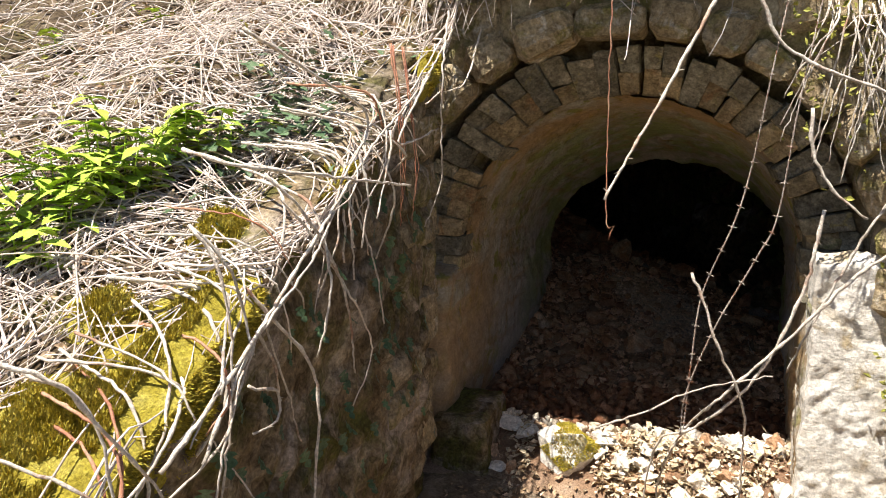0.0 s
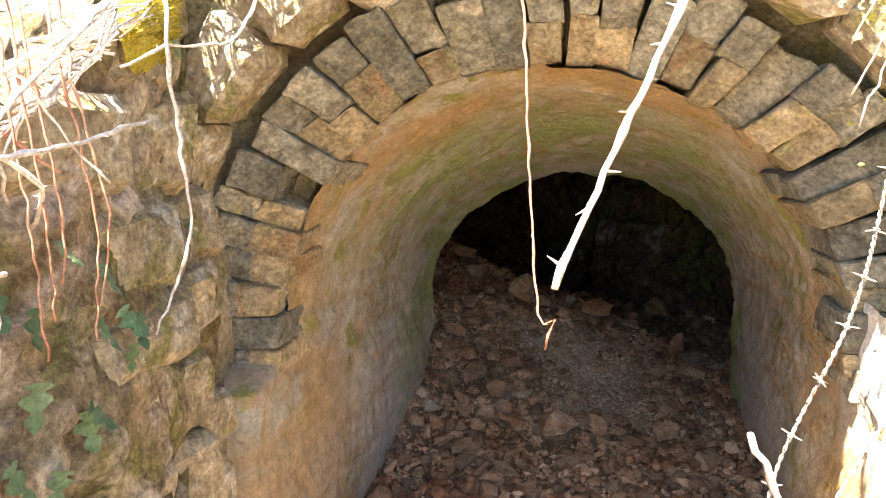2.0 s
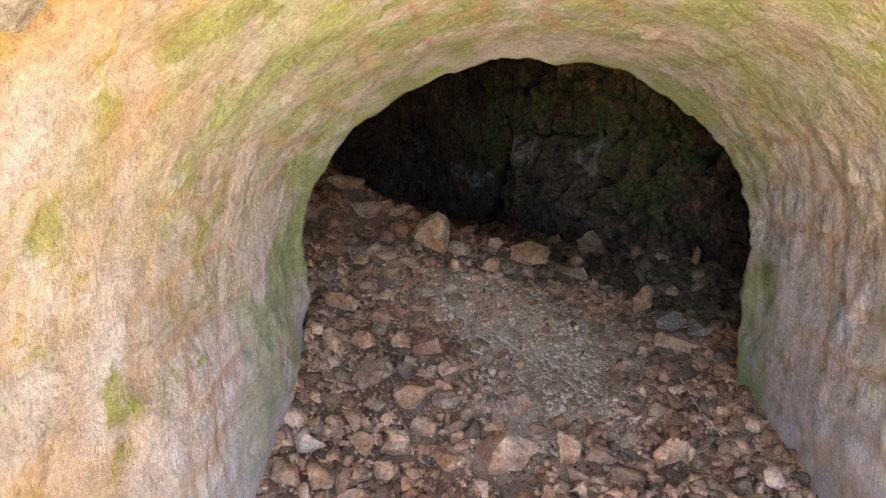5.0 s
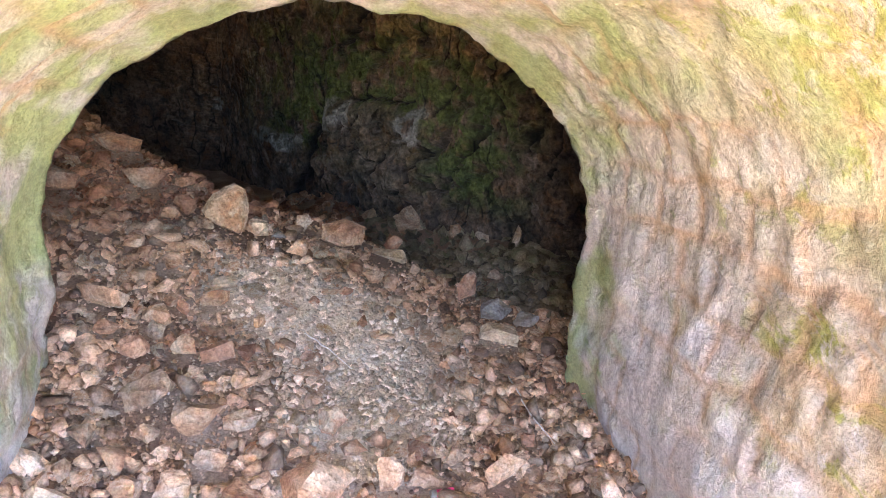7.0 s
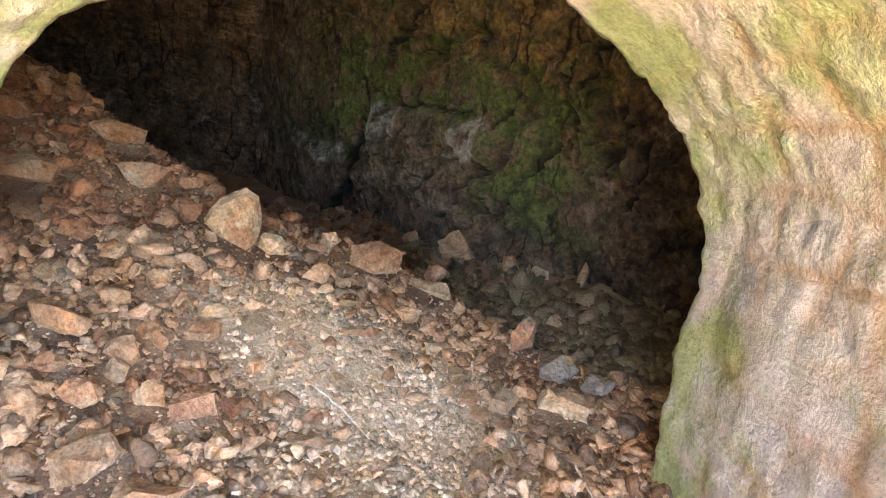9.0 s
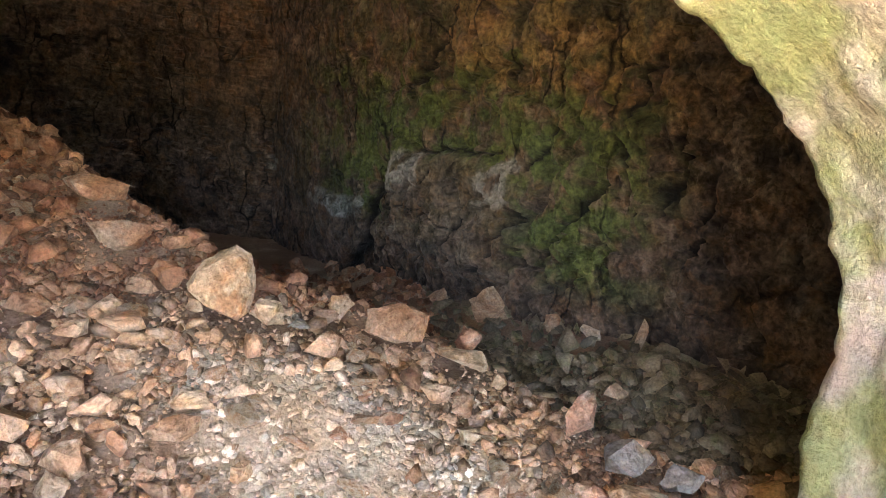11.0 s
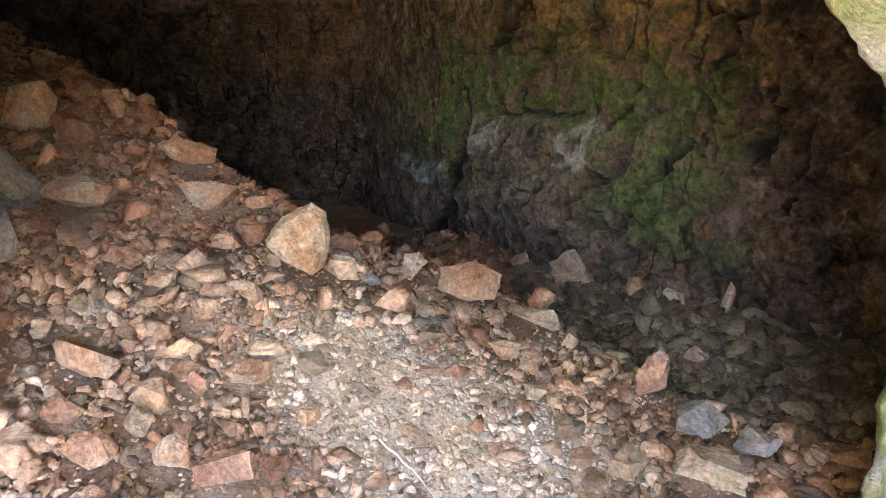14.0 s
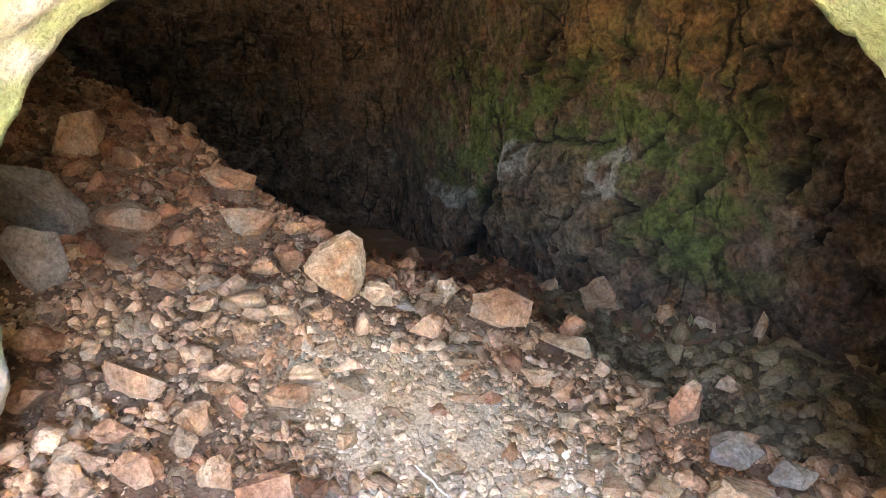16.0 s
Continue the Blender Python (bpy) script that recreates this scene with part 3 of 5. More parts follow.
def wing_x(y):
    """The left wall's surface: straight, then drawn back to the arch."""
    return -1.15 - 0.13 * max(0.0, min(1.0, (y - 2.6) / 0.45)) ** 1.5


def build_wing(name, sign, y0, y1, mat, label):
    """A retaining wall with a bulging, flaking surface, its back in the bank."""
    n, m, verts, joints = 150, 100, [], []
    for i in range(n):
        y = y0 + (y1 - y0) * i / (n - 1)
        for j in range(m + 2):
            z = -0.4 + (wing_top(y) + 0.4) * min(j, m - 1) / (m - 1)
            x = wing_x(y) if sign < 0 else 1.05
            edge, jt = stone_relief((x, y, z), 0.2)
            flake = min(1.0, max(0.0, 0.5 + 2.2 * rough((1, y, z + 3), 2.0)))
            lift = 0.03 * edge * (1 - 0.6 * flake) + 0.05 * rough((x, y, z), 1.8) + 0.02 * rough((x, y, z), 9)
            if j >= m:
                lift -= 0.2 * (j - m + 1)
            if j >= m - 4:
                lift -= 0.015 * (j - m + 5)
            verts.append((x - sign * lift, y, z))
            joints.append(jt * (1 - flake) * 0.8)
    me = mesh_of(name, verts, grid_faces(n, m + 2), mat)
    me.attributes.new("joint", "FLOAT", "POINT").data.foreach_set("value", joints)
    return tagged(new(name, me), label, "retaining wall", kind="structure")


wall_left = build_wing("wall_left", -1, 0.45, 3.16, WING, "damp stained rubble retaining wall with flaking render and moss")



def build_face():
    """The stone front over and beside the mouth, a sheet with the arch cut out."""
    n = 120
    rings = [0.20, 0.24, 0.3, 0.4, 0.55, 0.75, 1.0, 1.3]
    verts = []
    for k, g in enumerate(rings):
        for x, z in outline(3.2, n, g, -0.4):
            verts.append((min(1.3, max(-1.3, x)), (3.36, 3.27, 3.105)[min(k, 2)] + 0.03 * rough((x, 0, z), 4), min(z, 2.26 + 0.05 * rough((x, 1, 0), 2))))
    for x, z in outline(MOUTH, n, 0.05, -0.4):
        verts.append((x, 3.5, z))
    faces = grid_faces(len(rings), n)
    last = len(rings) * n
    for j in range(n - 1):
        faces.append((j, last + j, last + j + 1, j + 1))
    me = mesh_of("wall_front", verts, faces, MORTAR)
    return tagged(new("wall_front", me), "crumbling rubble stone front round the arch", "wall", kind="structure")


wall_front = build_face()


def build_arch():
    """The ring of weathered bricks round the mouth, most of them in two lengths, splayed towards the front."""
    rnd = random.Random(4)
    pts = np.array(outline(3.4, 400, 0.0, 0.80))
    d = np.r_[0, np.cumsum(np.hypot(*np.diff(pts, axis=0).T))]
    s = 0.0
    while s < d[-1] - 0.03:
        z = np.interp(s, d, pts[:, 1])
        jamb = z < 0.70
        w = (rnd.uniform(0.16, 0.26) if jamb else rnd.uniform(0.07, 0.105))
        m = min(d[-1] - 0.03, s + w / 2)
        x, z = np.interp(m, d, pts[:, 0]), np.interp(m, d, pts[:, 1])
        x2, z2 = np.interp(m + 0.02, d, pts[:, 0]), np.interp(m + 0.02, d, pts[:, 1])
        x1, z1 = np.interp(m - 0.02, d, pts[:, 0]), np.interp(m - 0.02, d, pts[:, 1])
        tan = Vector((x2 - x1, 0, z2 - z1)).normalized()
        nor = Vector((-tan.z, 0, tan.x))
        cut = rnd.uniform(0.09, 0.13)
        pieces = [(0.0, cut), (cut - 0.004, rnd.uniform(0.2, 0.225))] if rnd.random() < 0.8 and not jamb else [(0.0, rnd.uniform(0.18, 0.22))]
        splay = min(1.0, 0.3 + max(0.0, z - 0.95) * 1.2)
        shift, sag, tilt = rnd.uniform(-0.025, 0.02), rnd.uniform(-0.016, 0.010), [rnd.uniform(-3, 3) for _ in range(3)]
        for lo, hi in pieces:
            if rnd.random() < 0.05:
                continue
            y0 = 3.40 - 0.24 * splay * (lo + hi) / 0.47 - 0.10 * (1 - splay)
            bm = block_bm(w - rnd.uniform(0.000, 0.006), 0.26, hi - lo, rnd.random(), 0.08, 0.06)
            for v in bm.verts:
                k = v.co.z + (lo + hi) / 2
                if not jamb:
                    v.co.x *= 1 + 0.9 * k
                v.co.y -= v.co.z * 1.0 * splay
            ob = part("brick", bm, GREYBRICK if hi > 0.14 else BRICK, wall_front)
            c = Vector((x, y0 + 0.13 + shift, z)) + nor * ((lo + hi) / 2 + sag - 0.005)
            ob.matrix_world = Matrix(((tan.x, 0, nor.x, c.x), (0, 1, 0, c.y), (tan.z, 0, nor.z, c.z), (0, 0, 0, 1))) @ pose(0, 0, 0, *tilt)
        s += w
    # long slabs over the ring
    pts = np.array(outline(3.4, 400, 0.235, 0.8))
    d = np.r_[0, np.cumsum(np.hypot(*np.diff(pts, axis=0).T))]
    s = 0.02
    while s < d[-1] - 0.1:
        w = rnd.uniform(0.15, 0.3)
        m = min(d[-1] - 0.05, s + w / 2)
        x, z = np.interp(m, d, pts[:, 0]), np.interp(m, d, pts[:, 1])
        x2, z2 = np.interp(m + 0.03, d, pts[:, 0]), np.interp(m + 0.03, d, pts[:, 1])
        x1, z1 = np.interp(m - 0.03, d, pts[:, 0]), np.interp(m - 0.03, d, pts[:, 1])
        tan = Vector((x2 - x1, 0, z2 - z1)).normalized()
        nor = Vector((-tan.z, 0, tan.x))
        h = rnd.uniform(0.10, 0.19)
        ob = part("stone", block_bm(w, 0.2, h, rnd.random(), 0.14, 0.22), FACE, wall_front)
        c = Vector((x, 3.14, z)) + nor * (h / 2 - 0.01)
        ob.matrix_world = Matrix(((tan.x, 0, nor.x, c.x), (0, 1, 0, c.y), (tan.z, 0, nor.z, c.z), (0, 0, 0, 1))) @ pose(0, 0, 0, rnd.uniform(-3, 3), rnd.uniform(-4, 4), rnd.uniform(-3, 3))
        s += w + 0.005


build_arch()


def build_overhang():
    """The matted turf that hangs out over the front, shading it."""
    n, m, verts = 120, 26, []
    for i in range(n):
        x = -1.28 + 1.72 * i / (n - 1)
        taper = min(1.0, 4.0 * (1 - i / (n - 1)), 0.4 + 3.0 * i / (n - 1))
        for j in range(m):
            w = math.pi * (0.05 + 0.95 * j / (m - 1))
            reach = (0.30 + 0.10 * rough((x, 2, 0), 2.5)) * taper
            p = Vector((x, 3.10 - reach * math.sin(w), 2.36 + 0.10 * math.cos(w)))
            verts.append(p + Vector((0.03 * rough(p, 9), 0.05 * rough(p, 6), 0.035 * rough(p, 12))))
    tagged(new("turf_brow", mesh_of("turf_brow", verts, grid_faces(n, m), BANK, False)), "dark matted turf overhanging the stone front", "turf", kind="structure")


build_overhang()


def outside_arch(u, z):
    x = -1.28 + u
    cx, a, zs, za = section(3.3)
    a, za = a + 0.40, za + 0.40
    dx, dz = (x - cx) / a, max(0.0, z - zs) / (za - zs)
    return dx * dx + dz * dz > 1.05 and z < 2.24


wall_stones(wall_front, lambda u, z: pose(-1.28 + u, 3.12, z), 2.35, -0.3, lambda u, z: outside_arch(u, z) and not (u > 1.6 and z < 1.0), 0.24, FACE, 11, 0.004)

wall_stones(wall_left, lambda u, z: pose(wing_x(2.42 + u) - 0.032, 2.42 + u, z, 0, 0, 90), 0.62, 0.05, lambda u, z: z < wing_top(2.42 + u) - 0.12, 0.22, FACE, 12, 0.006)


def build_pier():
    """The pale sunlit pier beside the mouth, flat but flaking, its edge rounded into the jamb."""
    # Sun on the lower front put into the colour: pale to z 1.05.
    n, m, verts, joints = 70, 110, [], []
    for i in range(n):
        for j in range(m):
            u, z = i / (n - 1), -0.35 + 1.40 * j / (m - 1)
            x = 0.445 + 0.78 * max(0.0, u - 0.12) / 0.88
            y = 3.09 + 0.25 * max(0.0, 0.12 - u) / 0.12
            edge, jt = stone_relief((x, y, z), 0.24)
            lift = 0.010 * edge + 0.012 * rough((x, y, z), 3) + 0.006 * rough((x, y, z), 16) + 0.004 * rough((x, y, z), 40)
            top = max(0.0, (j - m + 4) * 0.02)
            verts.append((x + 0.012 * rough((y, z, x), 8), y - lift + top, z + (0.03 * rough((x, 0, 0), 6) if j > m - 5 else 0)))
            joints.append(0.5 * jt)
    me = mesh_of("pier", verts, grid_faces(n, m), PALE)
    ob = new("pier", me)
    ob.parent = wall_front


build_pier()

# ---- rubble ----
# stones that can be told apart: x, y, breadth, height
PALE_HEAP = [(-0.68, 5.82, 0.101, 0.07), (-0.55, 5.68, 0.072, 0.046), (-0.56, 6.22, 0.102, 0.076), (-0.75, 6.2, 0.059, 0.042), (0.01, 5.92, 0.076, 0.053), (0.26, 6.43, 0.105, 0.067), (0.34, 6.47, 0.078, 0.078)]
HEAP = [(-1.06, 5.7, 0.16, 0.115), (-0.88, 5.62, 0.136, 0.068), (-0.89, 5.54, 0.077, 0.06), (-0.79, 5.47, 0.086, 0.069), (-0.06, 6.09, 0.098, 0.065), (0.01, 6.05, 0.112, 0.064), (0.16, 6.25, 0.071, 0.053),
        (0.62, 6.39, 0.094, 0.066), (-0.34, 6.42, 0.094, 0.094), (-0.87, 5.91, 0.102, 0.06), (-1.01, 6.02, 0.092, 0.046), (-1.22, 5.78, 0.081, 0.054), (-0.85, 5.72, 0.06, 0.053), (-0.7, 5.76, 0.121, 0.054)]
HEAP_FAR = [(-1.03, 6.46, 0.218, 0.10), (-0.87, 6.49, 0.094, 0.056), (-1.37, 6.3, 0.236, 0.11), (-0.85, 6.32, 0.105, 0.088), (-0.91, 6.24, 0.093, 0.068), (-1.15, 6.09, 0.126, 0.063), (-1.52, 6.63, 0.154, 0.077),
            (-1.17, 6.69, 0.217, 0.079), (-1.21, 5.69, 0.058, 0.045), (-0.4, 6.35, 0.091, 0.054), (-1.03, 5.53, 0.094, 0.047), (-0.94, 5.45, 0.101, 0.067), (-1.32, 5.72, 0.13, 0.10), (-1.24, 5.57, 0.124, 0.075)]
REDDISH = [(-0.59, 5.51, 0.071, 0.059), (-0.38, 5.57, 0.056, 0.044), (-0.2, 5.93, 0.075, 0.038), (0.05, 6.0, 0.055, 0.039), (-0.81, 5.69, 0.052, 0.066), (-0.33, 5.2, 0.128, 0.077), (0.31, 5.06, 0.061, 0.049)]
GREYISH = [(0.55, 5.77, 0.112, 0.07), (-0.46, 6.23, 0.069, 0.043)]
NEAR = [(-0.86, 5.25, 0.183, 0.104), (-0.72, 5.15, 0.165, 0.118), (-0.59, 5.18, 0.138, 0.049), (-0.4, 4.89, 0.252, 0.137), (-0.59, 4.86, 0.12, 0.091), (-0.77, 4.89, 0.111, 0.086), (-0.87, 4.88, 0.102, 0.081), (-1.05, 4.85, 0.116, 0.077),
        (-0.17, 4.94, 0.093, 0.132), (-0.07, 4.93, 0.125, 0.07), (0.17, 4.89, 0.127, 0.119), (-0.26, 5.1, 0.099, 0.05), (0.04, 5.01, 0.066, 0.083), (-1.02, 5.08, 0.088, 0.059), (-0.86, 5.09, 0.076, 0.06), (-0.68, 5.01, 0.104, 0.067)]
SINGLE = [(-0.68, 6.22, 0.2, 0.2), (-0.18, 6.45, 0.22, 0.16), (0.10, 6.47, 0.12, 0.13), (0.05, 6.33, 0.2, 0.095), (0.36, 6.01, 0.115, 0.19), (0.45, 5.87, 0.165, 0.095), (-1.6, 6.23, 0.28, 0.32), (-1.74, 6.72, 0.19, 0.2), (-1.48, 5.95, 0.2, 0.19), (0.4, 5.66, 0.2, 0.11), (-0.68, 5.47, 0.14, 0.085)]
NAMED = np.array(PALE_HEAP + HEAP + HEAP_FAR + REDDISH + GREYISH + NEAR + SINGLE)


def beside(x, y, size):
    """True where a loose piece of that size would bury one of the stones named above."""
    return bool((np.hypot(NAMED[:, 0] - x, NAMED[:, 1] + 0.25 * NAMED[:, 2] - y - 0.35 * NAMED[:, 2]) < 0.42 * NAMED[:, 2] + 0.4 * size).any())


SHAPES = rock_arrays(20, 10)
rs = np.random.RandomState(3)


def strewn(count, mean, spread, least, most, bare):
    out = []
    while len(out) < count:
        x, y = rs.uniform(-2.4, 1.4), 4.0 + 3.9 * rs.beta(1.5, 1.7)
        if (y < 5.4 and not -1.3 < x < 0.66) or y > table(x, RIDGE) + 0.9 or rs.rand() < bare * dusty(x, y):
            continue
        size = float(np.clip(rs.lognormal(mean, spread), least, most))
        if size > 0.02 and beside(x, y, size):
            continue
        out.append((x, y, floor_at(x, y) + rs.uniform(-0.1, 0.25) * size, size))
    return out




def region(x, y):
    """0: the trodden floor; 1: the red heap, darkened for shade; 2: the olive hollow under the rock face, darkened
    likewise.
    """
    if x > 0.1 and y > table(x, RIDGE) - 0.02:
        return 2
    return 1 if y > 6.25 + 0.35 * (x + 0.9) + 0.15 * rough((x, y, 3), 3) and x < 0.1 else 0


loose = strewn(10500, -3.12, 0.42, 0.022, 0.13, 1.25)
tagged(scatter_mesh("rubble", [q for q in loose if region(q[0], q[1]) == 0], SHAPES, RUBBLE), "pinkish broken limestone rubble heaped on the floor", "rubble", kind="stuff")
tagged(scatter_mesh("rubble", [q for q in loose if region(q[0], q[1]) == 1], SHAPES, DIMRED), "red-brown broken rubble rising up the heap, darkened for shade", "rubble", kind="stuff")
tagged(scatter_mesh("rubble", [q for q in loose if region(q[0], q[1]) == 2], SHAPES, DIMOLIVE), "olive-brown rubble under the rock face, darkened for shade", "rubble", kind="stuff")
sill_spots = []
while len(sill_spots) < 1500:
    x, y = rs.uniform(-1.15, 0.62), rs.uniform(3.42, 4.25)
    size = float(np.clip(rs.lognormal(-3.1, 0.4), 0.02, 0.11))
    sill_spots.append((x, y, floor_at(x, y) + rs.uniform(-0.1, 0.2) * size, size))
# Sun's edge put into the colour: pale up to y 3.55, darker inside.
tagged(scatter_mesh("rubble", [q for q in sill_spots if q[1] > 3.55], SHAPES, DIMRED), "reddish rubble strewn on the tunnel floor", "rubble", kind="stuff")
tagged(scatter_mesh("rubble", [q for q in sill_spots if q[1] <= 3.55], SHAPES, SUNPALE), "pale rubble strewn just inside the tunnel mouth, lightened for sun", "rubble", kind="stuff")
back_spots = []
while len(back_spots) < 2600:
    x = rs.uniform(-2.6, 1.2)
    y = table(x, RIDGE) + rs.uniform(0.05, 2.2)
    back_spots.append((x, y, floor_at(x, y), float(np.clip(rs.lognormal(-2.85, 0.35), 0.03, 0.14))))
tagged(scatter_mesh("rubble", [q for q in back_spots if q[0] < 0.1], SHAPES, DIMRED), "red-brown rubble in the hollow behind the crest, darkened for shade", "rubble", kind="stuff")
tagged(scatter_mesh("rubble", [q for q in back_spots if q[0] >= 0.1], SHAPES, DIMOLIVE), "olive-brown rubble below the cave wall, darkened for shade", "rubble", kind="stuff")
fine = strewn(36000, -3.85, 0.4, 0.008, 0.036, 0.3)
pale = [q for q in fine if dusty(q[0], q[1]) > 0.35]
for k, mat in enumerate((RUBBLE, DIMRED, DIMOLIVE)):
    tagged(scatter_mesh("gravel", [q for q in fine if dusty(q[0], q[1]) <= 0.35 and region(q[0], q[1]) == k], SHAPES[:6], mat), ("fine pinkish limestone gravel between the stones", "fine red-brown gravel on the heap, darkened for shade", "fine olive gravel in the hollow, darkened for shade")[k], "gravel", kind="stuff")
for _ in range(1600):
    x, y = rs.uniform(-1.0, 0.5), rs.uniform(5.0, 6.1)
    if rs.rand() < dusty(x, y):
        size = float(np.clip(rs.lognormal(-4.05, 0.5), 0.010, 0.05))
        pale.append((x, y, floor_at(x, y) - 0.1 * size, size))
    else:
        pale.append((x, y, floor_at(x, y), 0.012))
tagged(scatter_mesh("gravel", pale, SHAPES[:6], CHIPS), "pale dusty limestone chips on the trodden patch", "gravel", kind="stuff")

GREY = material("grey_limestone", [(0.20, 0.165, 0.135), (0.31, 0.265, 0.22), (0.42, 0.365, 0.31)], 6.0, 0.92, 0.7, 80, (0.27, 0.18, 0.11), 4.0, 0.55, 0.66, vary=0.15, mottle=0.4)
RED = material("iron_red_stone", [(0.23, 0.10, 0.05), (0.36, 0.19, 0.11), (0.48, 0.31, 0.21)], 7.0, 0.92, 0.7, 80, (0.46, 0.36, 0.26), 5.0, 0.54, 0.64, vary=0.2, mottle=0.45)
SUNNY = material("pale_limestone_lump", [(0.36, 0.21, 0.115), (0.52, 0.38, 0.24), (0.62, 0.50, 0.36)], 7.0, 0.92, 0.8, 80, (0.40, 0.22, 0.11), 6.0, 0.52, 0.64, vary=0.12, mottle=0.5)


# The same fall-off of light put into the stones high on the heap.
DIMBROWN = material("dim_brown_stone", [(0.22, 0.10, 0.05), (0.34, 0.19, 0.11), (0.46, 0.32, 0.215)], 7.0, 0.92, 0.8, 90, (0.42, 0.32, 0.23), 5.0, 0.52, 0.66, vary=0.25, mottle=0.45)


def rock_shape(seed, w, h, points=14):
    bm = rock_mesh(seed, points, 1.0)
    rnd = random.Random(seed)
    d = w * rnd.uniform(0.6, 0.9)
    for v in bm.verts:
        v.co = Vector((v.co.x * w, v.co.y * d, v.co.z * h))
    bmesh.ops.triangulate(bm, faces=bm.faces)
    bmesh.ops.subdivide_edges(bm, edges=bm.edges[:], cuts=2 if w < 0.4 else 5, use_grid_fill=True)
    for v in bm.verts:
        at = v.co + Vector((seed, 0, 0))
        v.co += v.co.normalized() * min(w, h) * (0.07 * rough(at, 3.0 / max(w, h)) + 0.045 * rough(at, 10.0 / max(w, h)))
    return bm


def rock(x, y, w, h, mat, label, seed, turn=0.0, lean=0.0, group="", sink=0.12):
    ob = obj("rock", rock_shape(seed, w, h), mat, None, label, "rock", group)
    ob.matrix_world = pose(x, y, floor_at(x, y) + h * (0.5 - sink), lean, lean * 0.5, turn)
    return ob


bm = bmesh.new()
for depth, grow in ((-0.075, 0.62), (-0.05, 0.90), (0.0, 1.0), (0.08, 0.72)):
    for px, pz in ((-0.112, 0.100), (-0.055, 0.178), (0.040, 0.226), (0.088, 0.198), (0.108, 0.100), (0.090, 0.020), (0.060, 0.0), (-0.045, 0.045)):
        bm.verts.new((0.02 + (px - 0.02) * grow, depth + 0.25 * (pz - 0.1), 0.07 + (pz - 0.07) * grow))
bmesh.ops.convex_hull(bm, input=bm.verts)
bmesh.ops.triangulate(bm, faces=bm.faces)
bmesh.ops.subdivide_edges(bm, edges=bm.edges[:], cuts=3, use_grid_fill=True)
for v in bm.verts:
    v.co += v.co.normalized() * (0.008 * rough(v.co, 16) + 0.004 * rough(v.co, 50, 3))
ob = obj("rock", bm, SUNNY, None, "large pale angular limestone lump on the rubble crest", "rock")
ob.matrix_world = pose(-0.68, 6.22, floor_at(-0.68, 6.22) - 0.005) @ Matrix.Scale(0.9, 4)
rock(-0.16, 6.44, 0.26, 0.12, ROCK, "long brown limestone block on the rubble crest", 42, -25, 6)
rock(0.10, 6.47, 0.12, 0.13, RED, "iron-red stone behind the rubble crest", 43, 20)
rock(0.05, 6.33, 0.20, 0.095, SUNNY, "flat pale slab lying on the rubble", 44, -12, 6)
rock(0.36, 6.01, 0.115, 0.19, RED, "upright reddish-brown stone standing in the rubble", 45, 30, 4)
rock(0.45, 5.87, 0.165, 0.095, GREY, "grey limestone block by the tunnel wall", 46, 15)
rock(-1.56, 6.22, 0.33, 0.34, GREY, "big smooth grey boulder against the portal", 47, 40, 10)
rock(-1.70, 6.68, 0.23, 0.22, ROCK, "pale brown stone leaning on the grey boulder", 48, 70, 10)
rock(-1.45, 5.95, 0.23, 0.20, GREY, "rounded grey boulder half buried in rubble", 49, 10)
rock(0.40, 5.66, 0.20, 0.11, SUNNY, "pale split limestone block in the rubble", 50, -30, 5)
rock(-0.68, 5.47, 0.14, 0.085, RED, "broken brick-red stone lying in the dust", 51, 25)
seed = 60
for places, mat, label, group in (
        (PALE_HEAP, SUNNY, "pale broken piece of limestone on the rubble heap", "stones on the rubble heap"),
        (HEAP, ROCK, "angular piece of broken limestone on the rubble heap", "stones on the rubble heap"),
        (HEAP_FAR, DIMBROWN, "angular brown piece of limestone high on the rubble heap", "stones on the rubble heap"),
        (REDDISH, RED, "small rust-red stone lying in the rubble", "red stones in the rubble"),
        (GREYISH, GREY, "dark grey stone lying in the rubble", "grey stones in the rubble"),
        (NEAR, ROCK, "rough ochre limestone piece on the tunnel floor", "stones on the tunnel floor")):
    for x, y, w, h in places:
        seed += 1
        rock(x, y, w * 1.08, h * 1.15, mat, label, seed, 53 * seed % 50 - 25, (seed * 7) % 16 - 8, group)

# medium stones, each by itself
rubble_heap = tagged(new("rubble_bed"), "loose ochre and reddish limestone stones covering the floor", "rubble bed", kind="structure")
MEDIUM = []
for k in range(10):
    bm = rock_mesh(300 + k, 13, 0.75)
    me = bpy.data.meshes.new("stone")
    bm.to_mesh(me)
    bm.free()
    me.materials.append((ROCK, SUNNY, ROCK, SUNNY, ROCK, SUNNY, ROCK, RED, ROCK, SUNNY)[k])
    MEDIUM.append(me)
rs = np.random.RandomState(8)
made = 0
